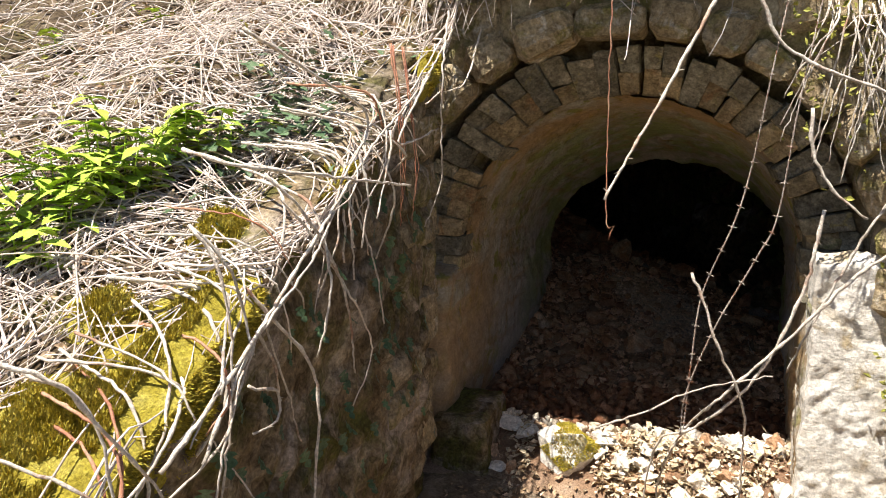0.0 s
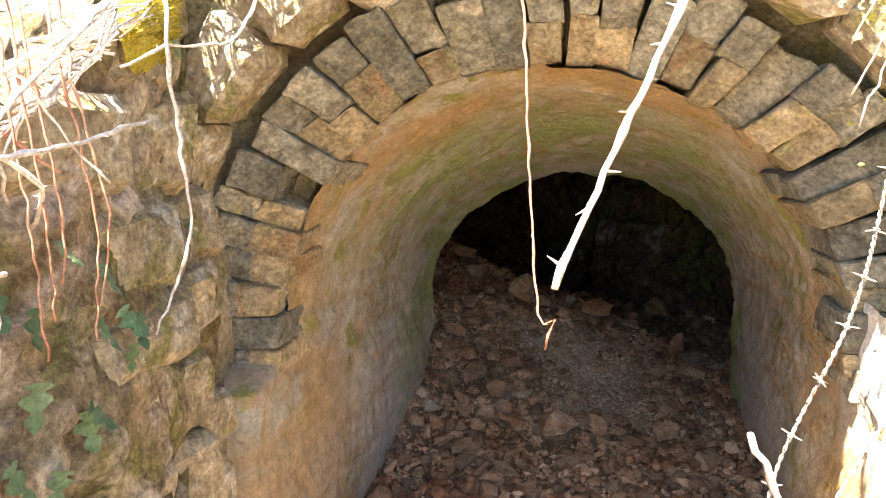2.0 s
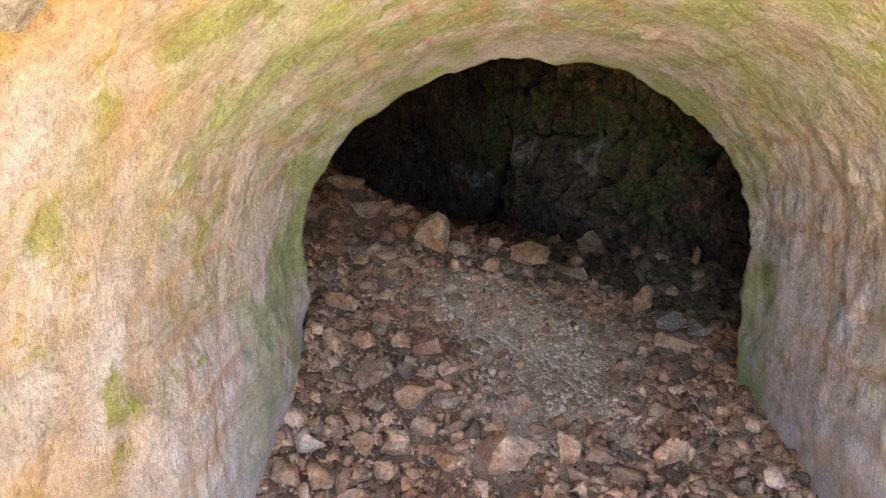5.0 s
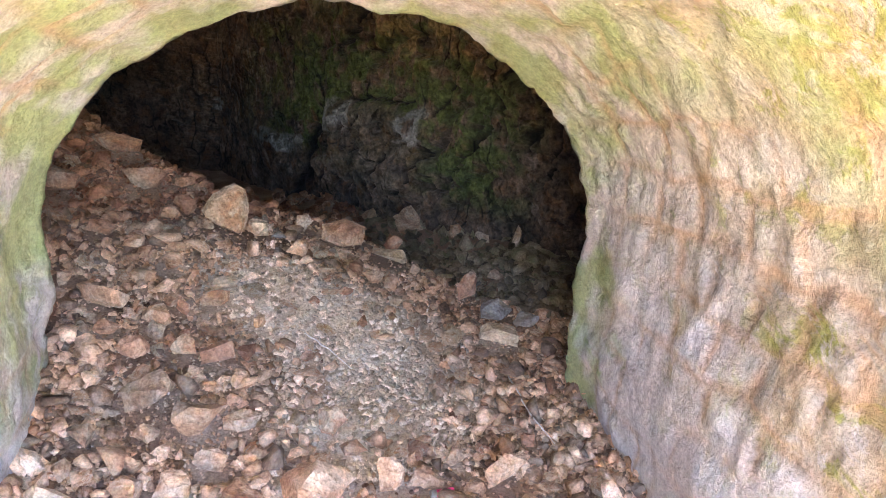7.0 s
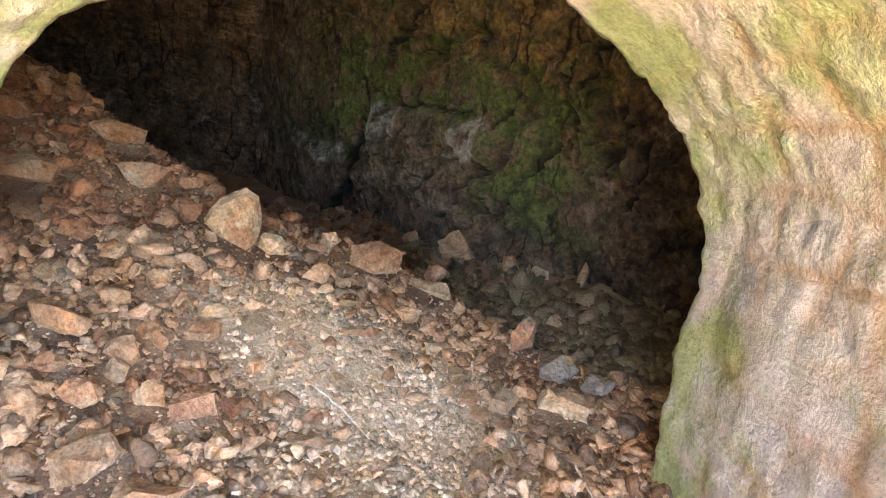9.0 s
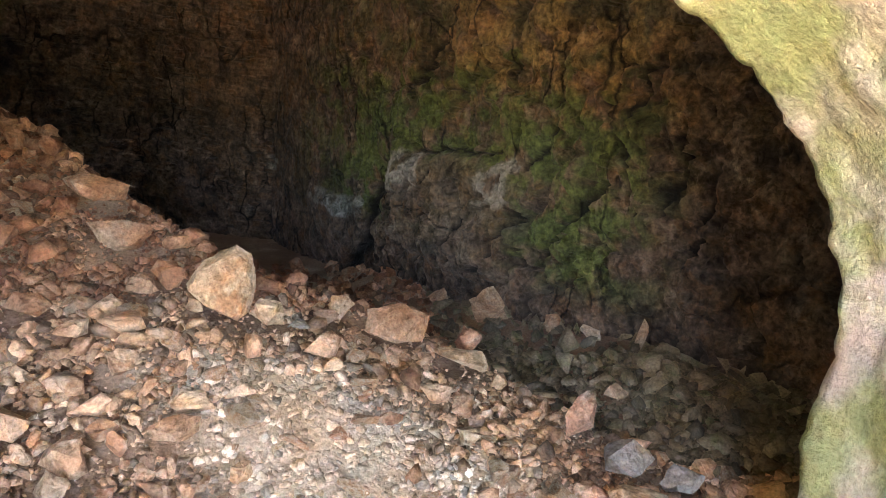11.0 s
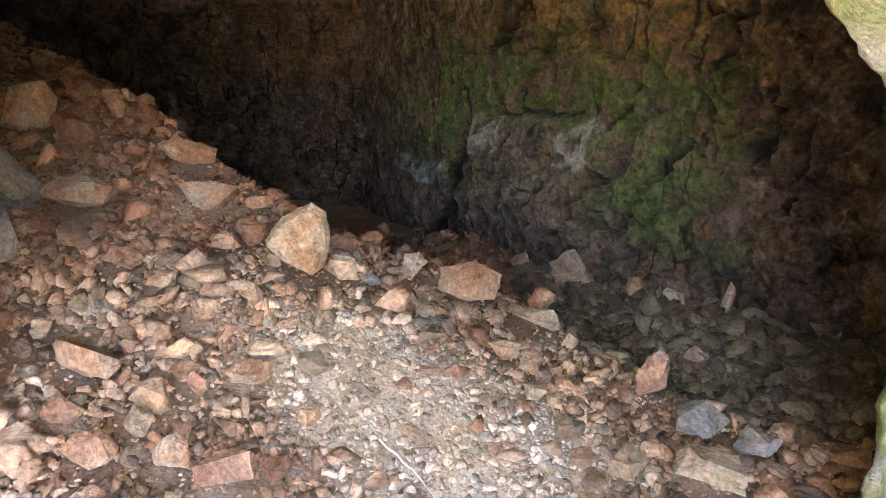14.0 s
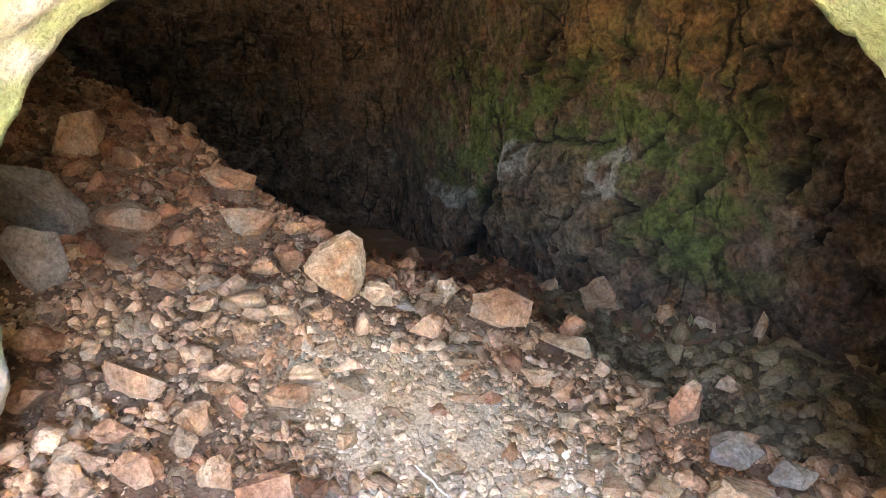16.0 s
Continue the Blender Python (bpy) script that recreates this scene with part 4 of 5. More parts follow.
while made < 300:
    x, y = rs.uniform(-1.7, 1.1), rs.uniform(4.2, 6.7)
    if y > table(x, RIDGE) or (y < 5.35 and not -1.1 < x < 0.45) or math.exp(-((x + 0.15) / 0.36) ** 2 - ((y - 5.4) / 0.5) ** 2) > rs.rand():
        continue
    size = float(np.clip(rs.lognormal(-2.55, 0.32), 0.05, 0.15)) * (0.8 if y > 5.9 else 1.0)
    if beside(x, y, size) or region(x, y) == 2:
        continue
    ob = new("stone", MEDIUM[made % 10])
    ob.parent = rubble_heap
    ob.matrix_world = pose(x, y, floor_at(x, y) + 0.2 * size, rs.uniform(-30, 30), rs.uniform(-30, 30), rs.uniform(0, 360)) @ Matrix.Diagonal((size, size * rs.uniform(0.6, 1), size * rs.uniform(0.5, 0.9), 1))
    made += 1

# ---- plants and litter ----
STEM = material("dry_bramble_stem", [(0.42, 0.34, 0.28), (0.70, 0.62, 0.56), (0.86, 0.80, 0.75)], 12.0, 0.8, 0.3, 120, island=0.35)
CANE = material("dry_cane_bark", [(0.48, 0.40, 0.32), (0.68, 0.60, 0.51), (0.82, 0.76, 0.67)], 14.0, 0.8, 0.5, 120, (0.42, 0.25, 0.17), 5.0, 0.57, 0.66, vary=0.15)
REDCANE = material("red_young_cane", [(0.30, 0.10, 0.06), (0.42, 0.20, 0.12), (0.52, 0.36, 0.24)], 10.0, 0.7, 0.4, 120, vary=0.15)
NETTLE = material("nettle_leaf", [(0.30, 0.46, 0.04), (0.44, 0.60, 0.07), (0.54, 0.68, 0.11)], 20.0, 0.6, 0.4, 120, vary=0.2)
IVY = material("ivy_leaf", [(0.05, 0.10, 0.045), (0.09, 0.15, 0.07), (0.17, 0.23, 0.13)], 25.0, 0.35, 0.3, 120, vary=0.3)
SPRIG = material("yellow_green_leaf", [(0.20, 0.22, 0.04), (0.30, 0.30, 0.06), (0.38, 0.36, 0.10)], 20.0, 0.6, 0.3, 120, island=0.3)
MOSS = material("yellow_moss", [(0.46, 0.36, 0.03), (0.68, 0.56, 0.07), (0.80, 0.69, 0.16)], 14.0, 0.95, 0.9, 150, island=0.35)
LITTER = material("dead_leaf", [(0.20, 0.13, 0.07), (0.38, 0.28, 0.18), (0.60, 0.50, 0.37)], 10.0, 0.9, 0.3, 90, island=0.4)


def hill_at(x, y):
    return hill_z(x, y) + 0.10 * rough((x, y, 5), 1.1) + 0.03 * rough((x, y, 5), 6)


def spline(pts, n):
    """A smooth line of n points through pts (Catmull-Rom)."""
    p = [Vector(q) for q in pts]
    p = [p[0] * 2 - p[1]] + p + [p[-1] * 2 - p[-2]]
    out = []
    for i in range(n):
        u = (len(pts) - 1) * i / (n - 1)
        k = min(int(u), len(pts) - 2)
        t = u - k
        a, b, c, d = p[k:k + 4]
        out.append(0.5 * (2 * b + (c - a) * t + (2 * a - 5 * b + 4 * c - d) * t * t + (3 * b - a - 3 * c + d) * t ** 3))
    return out


def tube(line, radii, sides, verts, faces):
    base = len(verts)
    for i, p in enumerate(line):
        tan = (line[min(i + 1, len(line) - 1)] - line[max(i - 1, 0)]).normalized()
        side = tan.cross(Vector((0.3, 0.2, 1))).normalized()
        up = side.cross(tan)
        for k in range(sides):
            w = 6.2832 * k / sides
            verts.append(p + (side * math.cos(w) + up * math.sin(w)) * radii[i])
    for i in range(len(line) - 1):
        for k in range(sides):
            a, b = base + i * sides + k, base + i * sides + (k + 1) % sides
            faces.append((a, b, b + sides, a + sides))
    faces.append(tuple(base + k for k in reversed(range(sides))))
    faces.append(tuple(base + (len(line) - 1) * sides + k for k in range(sides)))


def cane(name, pts, r, mat, label, seed=0, thorns=True, group=""):
    """A crooked cane with nodes and thorns, thinner to its end."""
    rnd = random.Random(seed)
    length = sum((Vector(a) - Vector(b)).length for a, b in zip(pts, pts[1:]))
    n = max(10, int(length / 0.025))
    dense = spline(pts, n * 6)
    run = np.r_[0, np.cumsum([(a - b).length for a, b in zip(dense, dense[1:])])]
    line = [dense[int(np.searchsorted(run, run[-1] * i / (n - 1) - 1e-9))] for i in range(n)]
    line = [p + Vector((rnd.gauss(0, 1), rnd.gauss(0, 1), rnd.gauss(0, 1))) * 0.0018 for p in line]
    radii = [r * (1.0 - 0.45 * i / n) * (1.35 if i % 7 == 3 else rnd.uniform(0.88, 1.12)) for i in range(n)]
    verts, faces = [], []
    tube(line, radii, 6, verts, faces)
    if thorns:
        for i in range(2, n - 1):
            if rnd.random() < 0.6:
                d = Vector((rnd.gauss(0, 1), rnd.gauss(0, 1), rnd.gauss(0, 1))).normalized()
                q = line[i]
                tube([q, q + d * r * rnd.uniform(1.6, 3.0)], [r * 0.4, r * 0.06], 3, verts, faces)
    ob = new(name, mesh_of(name, verts, faces, mat))
    return tagged(ob, label, "bramble cane", group)


HANG = "canes over the tunnel mouth"
cane("bramble_cane", [(-0.40, 3.05, 2.35), (-0.375, 2.74, 2.05), (-0.365, 2.69, 1.625), (-0.345, 2.60, 1.22), (-0.315, 2.585, 1.195), (-0.335, 2.585, 1.145)], 0.0035, REDCANE, "thin reddish cane hanging straight with a hooked end", 1, True, HANG)
cane("bramble_cane", [(0.12, 2.75, 2.30), (-0.04, 2.48, 1.91), (-0.17, 2.34, 1.62), (-0.30, 2.20, 1.34)], 0.0075, CANE, "thick pale broken cane slanting across the mouth", 2, True, HANG)
WIRE = material("rusty_wire", [(0.30, 0.22, 0.17), (0.46, 0.38, 0.32), (0.58, 0.52, 0.46)], 40.0, 0.55, 0.3, 200, (0.26, 0.11, 0.06), 14.0, 0.52, 0.62)


def barbed_wire(pts, seed, label):
    """Two thin wires twisted about each other, with a four-pointed barb every hand's breadth."""
    rnd = random.Random(seed)
    root = tagged(new("barbed_wire"), label, "barbed wire", "barbed wire beside the mouth")
    length = sum((Vector(a) - Vector(b)).length for a, b in zip(pts, pts[1:]))
    n = int(length / 0.004)
    line = spline(pts, n)
    for turn in (0.0, math.pi):
        verts, faces, strand = [], [], []
        for i, p in enumerate(line):
            tan = (line[min(i + 1, n - 1)] - line[max(i - 1, 0)]).normalized()
            side = tan.cross(Vector((0.3, 0.9, 0.2))).normalized()
            w = turn + 6.2832 * i * 0.004 / 0.032
            strand.append(p + (side * math.cos(w) + side.cross(tan) * math.sin(w)) * 0.0017)
        tube(strand, [0.0015] * n, 5, verts, faces)
        new("strand", mesh_of("strand", verts, faces, WIRE)).parent = root
    k = int(0.03 / 0.004)
    while k < n - 3:
        verts, faces = [], []
        tan = (line[k + 1] - line[k - 1]).normalized()
        side = tan.cross(Vector((rnd.gauss(0, 1), rnd.gauss(0, 1), rnd.gauss(0, 1)))).normalized()
        up = side.cross(tan)
        coil = [line[k] + tan * (0.0014 * (i / 4 - 2)) + (side * math.cos(i * 0.8) + up * math.sin(i * 0.8)) * 0.0038 for i in range(17)]
        tube(coil, [0.0012] * 17, 4, verts, faces)
        for d in (side + 0.3 * up, -side - 0.3 * up, up - 0.4 * side, 0.4 * side - up):
            d = (d + tan * rnd.uniform(-0.3, 0.3)).normalized()
            tube([line[k] + d * 0.003, line[k] + d * 0.010, line[k] + d * 0.016], [0.0013, 0.0011, 0.0002], 4, verts, faces)
        new("barb", mesh_of("barb", verts, faces, WIRE)).parent = root
        k += int(rnd.uniform(0.085, 0.115) / 0.004)


barbed_wire([(0.22, 2.55, 2.1), (0.17, 2.45, 1.76), (0.13, 2.45, 1.43), (0.09, 2.43, 1.25), (0.01, 2.45, 1.00), (-0.01, 2.45, 0.75), (-0.02, 2.45, 0.50)], 3, "slack rusty barbed wire hanging beside the tunnel mouth")
barbed_wire([(0.30, 2.5, 2.0), (0.25, 2.45, 1.62), (0.22, 2.45, 1.28), (0.17, 2.45, 1.14), (0.06, 2.45, 0.89), (-0.02, 2.46, 0.63), (-0.03, 2.5, 0.45)], 4, "slack rusty barbed wire hanging before the tunnel mouth")
cane("bramble_cane", [(-0.026, 2.441, 1.071), (0.03, 2.45, 0.94), (0.06, 2.45, 0.84), (0.16, 2.5, 0.62), (0.19, 2.6, 0.39), (0.2, 2.75, -0.15)], 0.005, CANE, "forked dry cane standing in the litter", 5, True, HANG)
cane("bramble_cane", [(-0.33, 2.45, 0.45), (-0.14, 2.45, 0.55), (0.01, 2.45, 0.65), (0.25, 2.46, 0.73)], 0.004, CANE, "slender dry twig lying across other canes", 6, True, HANG)
cane("bramble_cane", [(0.11, 2.45, 1.97), (0.21, 2.45, 1.80), (0.48, 2.45, 1.67), (0.75, 2.5, 1.6)], 0.006, CANE, "pale cane arching out of the bank", 7, True, HANG)
cane("bramble_cane", [(0.29, 2.45, 1.62), (0.30, 2.45, 1.50), (0.36, 2.45, 1.38), (0.47, 2.45, 1.28)], 0.006, CANE, "pale cane arching out of the bank", 8, True, HANG)
cane("bramble_cane", [(0.85, 2.6, 1.35), (0.52, 2.55, 1.12), (0.31, 2.5, 0.88), (0.10, 2.5, 0.62), (-0.01, 2.6, 0.44), (-0.10, 2.75, 0.15), (-0.12, 2.85, -0.15)], 0.0065, CANE, "thick dry cane arching down to the litter", 9, True, HANG)
cane("bramble_cane", [(0.36, 2.5, 1.30), (0.32, 2.5, 1.02), (0.20, 2.5, 0.70), (0.02, 2.55, 0.47), (-0.12, 2.7, 0.3), (-0.18, 2.85, -0.15)], 0.0065, CANE, "thick dry cane arching down to the litter", 10, True, HANG)
cane("bramble_cane", [(0.95, 2.7, 1.75), (0.62, 2.6, 1.42), (0.45, 2.55, 1.12), (0.30, 2.55, 0.72)], 0.006, CANE, "pale cane leaning against the pale sunlit pier", 11, True, HANG)
WING_GROUP = "dead canes hanging over the retaining wall"
LEFT = "dry pale cane hanging over the mossy retaining wall"
for k, pts in enumerate((
        [(-1.0, 1.0, 0.88), (-1.0, 1.30, 1.05), (-1.02, 1.60, 1.22), (-1.02, 2.02, 1.50), (-1.02, 2.45, 1.72), (-1.08, 2.95, 1.98)],
        [(-1.08, 1.22, 1.36), (-1.02, 1.27, 1.26), (-1.02, 1.32, 1.13), (-1.0, 1.32, 1.03)],
        [(-1.08, 1.22, 1.36), (-1.02, 1.24, 1.25), (-1.0, 1.24, 1.01), (-1.02, 1.19, 0.66)],
        [(-1.08, 1.52, 1.45), (-1.02, 1.62, 1.32), (-1.0, 1.78, 1.07), (-1.02, 1.87, 0.78)],
        [(-1.08, 1.58, 1.38), (-1.02, 1.69, 1.22), (-1.0, 1.92, 0.92), (-1.02, 1.97, 0.78), (-1.05, 1.90, 0.65)],
        [(-1.06, 1.38, 1.18), (-1.02, 1.45, 1.07), (-1.0, 1.60, 0.86), (-1.0, 1.57, 0.51), (-1.0, 1.56, 0.2)],
        [(-1.02, 1.32, 0.94), (-1.01, 1.43, 0.89), (-1.01, 1.42, 0.82), (-1.02, 1.33, 0.81)],
        [(-1.02, 0.90, 0.78), (-1.02, 1.20, 0.84), (-1.04, 1.33, 0.98)],
        [(-1.15, 0.68, 1.24), (-1.02, 0.79, 1.16), (-1.0, 0.86, 1.05), (-1.0, 1.00, 0.83), (-1.0, 1.08, 0.6)],
        [(-1.1, 0.80, 1.16), (-1.02, 0.86, 1.08), (-1.0, 0.88, 0.89), (-1.0, 0.88, 0.6)],
        [(-1.15, 1.30, 1.52), (-1.02, 1.36, 1.48), (-0.95, 1.75, 1.42), (-0.92, 2.10, 1.37)],
        [(-1.05, 2.80, 2.02), (-1.0, 2.60, 1.76), (-1.02, 2.64, 1.5), (-1.03, 2.66, 1.33), (-1.07, 2.58, 1.15)],
        [(-1.0, 3.1, 2.0), (-1.0, 2.87, 1.74), (-1.02, 2.63, 1.69), (-1.03, 2.5, 1.64)],
        [(-1.0, 1.12, 0.84), (-1.0, 1.32, 1.05), (-1.0, 1.66, 1.25), (-1.08, 1.95, 1.45)],
        [(-1.0, 1.12, 0.62), (-1.0, 1.20, 0.85), (-1.0, 1.33, 1.06)],
        [(-1.15, 1.55, 1.82), (-1.05, 1.70, 1.72), (-1.0, 1.95, 1.59), (-1.0, 1.77, 1.40)],
        [(-1.03, 1.94, 1.50), (-1.0, 1.94, 1.36), (-1.02, 1.93, 1.18)],
        [(-1.03, 2.18, 1.55), (-1.02, 2.15, 1.46), (-1.02, 2.04, 1.26)],
        [(-1.0, 2.45, 1.74), (-0.99, 2.2, 1.56), (-0.98, 2.16, 1.5), (-0.97, 2.48, 1.55)],
        [(-1.3, 0.75, 1.02), (-1.12, 0.80, 0.97), (-1.0, 0.86, 0.88), (-0.98, 0.95, 0.66)])):
    cane("bramble_cane", pts, (0.0056, 0.0046, 0.0042, 0.005, 0.0038)[k % 5], CANE, LEFT, 30 + k, k % 2 == 0, WING_GROUP)
for k in range(5):
    y, x = 2.26 + 0.035 * k, -1.04 - 0.01 * (k % 3)
    cane("root_strand", [(x - 0.05, y + 0.05, 1.85), (x, y, 1.65), (x + 0.01, y + 0.01 * k, 1.4), (x, y + 0.012, 1.2 + 0.05 * (k % 3))], 0.0028, REDCANE, "thin red-brown root hanging down the damp wall", 70 + k, False, "roots on the retaining wall")
rr = random.Random(17)
for k in range(46):
    y = rr.uniform(0.7, 2.35)
    x, z = -1.06 - rr.uniform(0, 0.12), wing_top(y) + rr.uniform(-0.02, 0.08)
    drop, run = rr.uniform(0.12, 0.5), rr.uniform(-0.35, 0.25)
    cane("bramble_cane", [(x - 0.25, y - run * 0.5, z + 0.08), (x, y, z + rr.uniform(0.0, 0.06)), (x + rr.uniform(0.02, 0.12), y + run * 0.5, z - drop * 0.45), (x + rr.uniform(0.0, 0.1), y + run, z - drop)], rr.uniform(0.0028, 0.006), CANE if k % 6 else REDCANE, LEFT, 100 + k, k % 3 == 0, WING_GROUP)
for k in range(70):
    x = rr.uniform(-1.1, 1.0) if k < 34 else rr.uniform(0.32, 1.0)
    y, z = 3.0 - rr.uniform(0.0, 0.12), 2.22 + rr.uniform(-0.03, 0.1)
    if x > 0.3:
        z -= 0.3
    drop, run = (rr.uniform(0.05, 0.25) if x < 0.3 else rr.uniform(0.1, 0.6)), rr.uniform(-0.15, 0.15)
    cane("bramble_cane", [(x, y + 0.35, z + 0.2), (x, y, z), (x + run * 0.5, y - 0.05, z - drop * 0.5), (x + run, y - rr.uniform(0, 0.08), z - drop)], rr.uniform(0.0025, 0.005), CANE, "dry stem hanging from the turf over the arch", 200 + k, False, "stems over the arch")


def stem_heap(name, count, place, low, high, thin, thick, seed, label):
    """Very many dead stems lying criss-cross, joined."""
    rnd = random.Random(seed)
    verts, faces = [], []
    for _ in range(count):
        x, y = place(rnd)
        w = rnd.gauss(0.35, 0.9) + (3.1416 if rnd.random() < 0.5 else 0)
        length = rnd.uniform(low, high)
        lift, arch, r = abs(rnd.gauss(0, 0.03)) + 0.004, rnd.uniform(-0.01, 0.07) * length, rnd.uniform(thin, thick)
        bend = rnd.gauss(0, 0.14)
        line = []
        for i in range(6):
            u = i / 5
            px, py = x + math.cos(w + bend * u) * length * u, y + math.sin(w + bend * u) * length * u
            px = min(px, -1.08) if y < 3.02 else px
            line.append(Vector((px, py, hill_at(px, py) + lift + arch * 4 * u * (1 - u) + rnd.gauss(0, 0.006))))
        tube(line, [r * (1 - 0.5 * i / 5) for i in range(6)], 4, verts, faces)
    tagged(new(name, mesh_of(name, verts, faces, STEM)), label, "dead stems", kind="stuff")


PADS = ((-1.17, 1.18, 0.22, 0.20), (-1.19, 1.40, 0.19, 0.16), (-1.30, 1.00, 0.25, 0.18), (-1.36, 0.82, 0.26, 0.18), (-1.45, 1.3, 0.13, 0.10), (-1.35, 1.65, 0.12, 0.1), (-1.2, 1.95, 0.1, 0.1), (-1.1, 2.75, 0.12, 0.12))


def mossy_spot(x, y):
    return any(((x - a) / (b2 * 0.85)) ** 2 + ((y - b) / (c2 * 0.85)) ** 2 < 1 for a, b, b2, c2 in PADS[:4])


def bank_spot(rnd):
    while True:
        x, y = -1.1 - abs(rnd.gauss(0, 1.1)), rnd.uniform(0.3, 4.6)
        if x > -4.5 and not mossy_spot(x, y):
            return x, y


stem_heap("dead_stems", 4000, bank_spot, 0.12, 0.7, 0.0012, 0.0048, 5, "tangle of bleached dead bramble stems on the bank")
stem_heap("dead_stems", 700, lambda r: (r.uniform(-1.4, 1.6), r.uniform(3.06, 4.2)), 0.1, 0.5, 0.0015, 0.004, 6, "dead stems and grass lying on the turf over the arch")


def leaf_mesh(name, mat, length, width, teeth, fold, lobes=0):
    """A leaf with a midrib fold: toothed, or lobed like ivy."""
    verts, faces = [], []
    n = teeth * 2 + 1
    for i in range(n):
        u = i / (n - 1)
        if lobes:
            w = width * (0.25 + 0.75 * abs(math.cos(u * math.pi * (lobes - 0.5)))) * (1 - u) ** 0.5 * (1 if u > 0.02 else 0.3)
        else:
            w = width * math.sin(math.pi * min(1, u * 0.93 + 0.07)) ** 0.8 * (1.0 - 0.45 * u) * (1.0 if i % 2 else 0.78)
        y, z = u * length, -0.25 * length * u * u
        verts += [(-w, y, z + fold * w), (0, y, z), (w, y, z + fold * w)]
    for i in range(n - 1):
        a = 3 * i
        faces += [(a, a + 1, a + 4, a + 3), (a + 1, a + 2, a + 5, a + 4)]
    return mesh_of(name, verts, faces, mat)


NLEAF = leaf_mesh("leaf", NETTLE, 0.082, 0.029, 7, 0.25)
ILEAF = leaf_mesh("leaf", IVY, 0.055, 0.026, 5, 0.15, 3)


def nettle(x, y, height, seed):
    rnd = random.Random(seed)
    z = hill_at(x, y)
    root = tagged(new("nettle"), "fresh bright green nettle growing out of dead stems", "nettle", "nettles on the bank")
    root.matrix_world = pose(x, y, z)
    verts, faces = [], []
    line = spline([(0, 0, -0.02), (rnd.gauss(0, 0.01), rnd.gauss(0, 0.01), height * 0.5), (rnd.gauss(0, 0.03), rnd.gauss(0, 0.03), height)], 8)
    tube(line, [0.0025] * 8, 5, verts, faces)
    stalk = new("stem", mesh_of("stem", verts, faces, NETTLE))
    stalk.parent = root
    levels = int(height / 0.03)
    for k in range(1, levels + 1):
        u = k / levels
        p = line[min(7, int(u * 7.99))]
        for side in range(2 if k < levels else 4):
            leaf = new("leaf", NLEAF)
            leaf.parent = root
            size = (1.35 - 0.5 * u) * rnd.uniform(0.85, 1.2)
            leaf.matrix_basis = Matrix.Translation((p.x, p.y, height * u)) @ pose(0, 0, 0, rnd.uniform(-15, 22), rnd.uniform(-12, 12), 90 * k + 180 * side + rnd.uniform(-25, 25)) @ Matrix.Scale(size, 4)


for k in range(34):
    u = k / 33
    nettle(-1.95 + 0.36 * u + rr.gauss(0, 0.09), 1.30 + 0.62 * u + rr.gauss(0, 0.07), rr.uniform(0.12, 0.22), 400 + k)
nettle(-1.55, 1.98, 0.10, 440), nettle(-1.44, 2.12, 0.08, 441), nettle(-2.75, 2.35, 0.1, 442), nettle(-2.4, 2.6, 0.08, 443)


def ivy(name, label, spots):
    root = tagged(new(name), label, "ivy")
    for x, y, z, rx, ry, rz, s in spots:
        leaf = new("leaf", ILEAF)
        leaf.parent = root
        leaf.matrix_basis = pose(x, y, z, rx, ry, rz) @ Matrix.Scale(s, 4)
    return root


spots = []
for k in range(150):
    x, y = -1.42 + rr.gauss(0, 0.13), 2.12 + rr.gauss(0, 0.22)
    spots.append((x, y, hill_at(x, y) + rr.uniform(0.05, 0.13), rr.uniform(-30, 30), rr.uniform(-30, 30), rr.uniform(0, 360), rr.uniform(0.8, 1.5)))
ivy("ivy", "dark green ivy leaves spreading over the bank", spots)
spots = []
for k in range(130):
    y = rr.uniform(1.2, 2.85)
    z = rr.uniform(0.2, wing_top(y))
    if y > 2.2 and rr.random() < 0.75:
        continue
    spots.append((wing_x(y) + rr.uniform(0.05, 0.09), y, z, -90 + rr.uniform(-30, 30), rr.uniform(-25, 25), 90 + rr.uniform(-35, 35), rr.uniform(0.7, 1.3)))
for k in range(22):
    y = rr.uniform(2.2, 2.62)
    spots.append((wing_x(y) + rr.uniform(0.05, 0.08), y, rr.uniform(0.45, 1.5), -90 + rr.uniform(-25, 25), rr.uniform(-25, 25), 90 + rr.uniform(-30, 30), rr.uniform(1.0, 1.5)))
ivy("ivy", "ivy leaves clinging to the damp retaining wall", spots)


def leaf_scatter(name, count, place, size, mat, label, category, seed, curl=0.4):
    """Small leaves joined into one mesh, each a folded four-cornered blade."""
    rnd = random.Random(seed)
    verts, faces = [], []
    for _ in range(count):
        x, y, z, up = place(rnd)
        m = pose(x, y, z, rnd.gauss(0, up), rnd.gauss(0, up), rnd.uniform(0, 360))
        s = size * rnd.uniform(0.5, 1.3)
        b = len(verts)
        for p in ((0, 0, 0), (-0.3, 0.5, curl * 0.4), (0, 0.5, 0), (0.3, 0.5, curl * 0.4), (0, 1, curl * 0.3)):
            verts.append(m @ (Vector(p) * s))
        faces += [(b, b + 2, b + 1), (b, b + 3, b + 2), (b + 1, b + 2, b + 4), (b + 2, b + 3, b + 4)]
    return tagged(new(name, mesh_of(name, verts, faces, mat, False)), label, category, kind="stuff")


def on_bank(rnd):
    x, y = bank_spot(rnd)
    return x, y, hill_at(x, y) + rnd.uniform(0, 0.03), 25


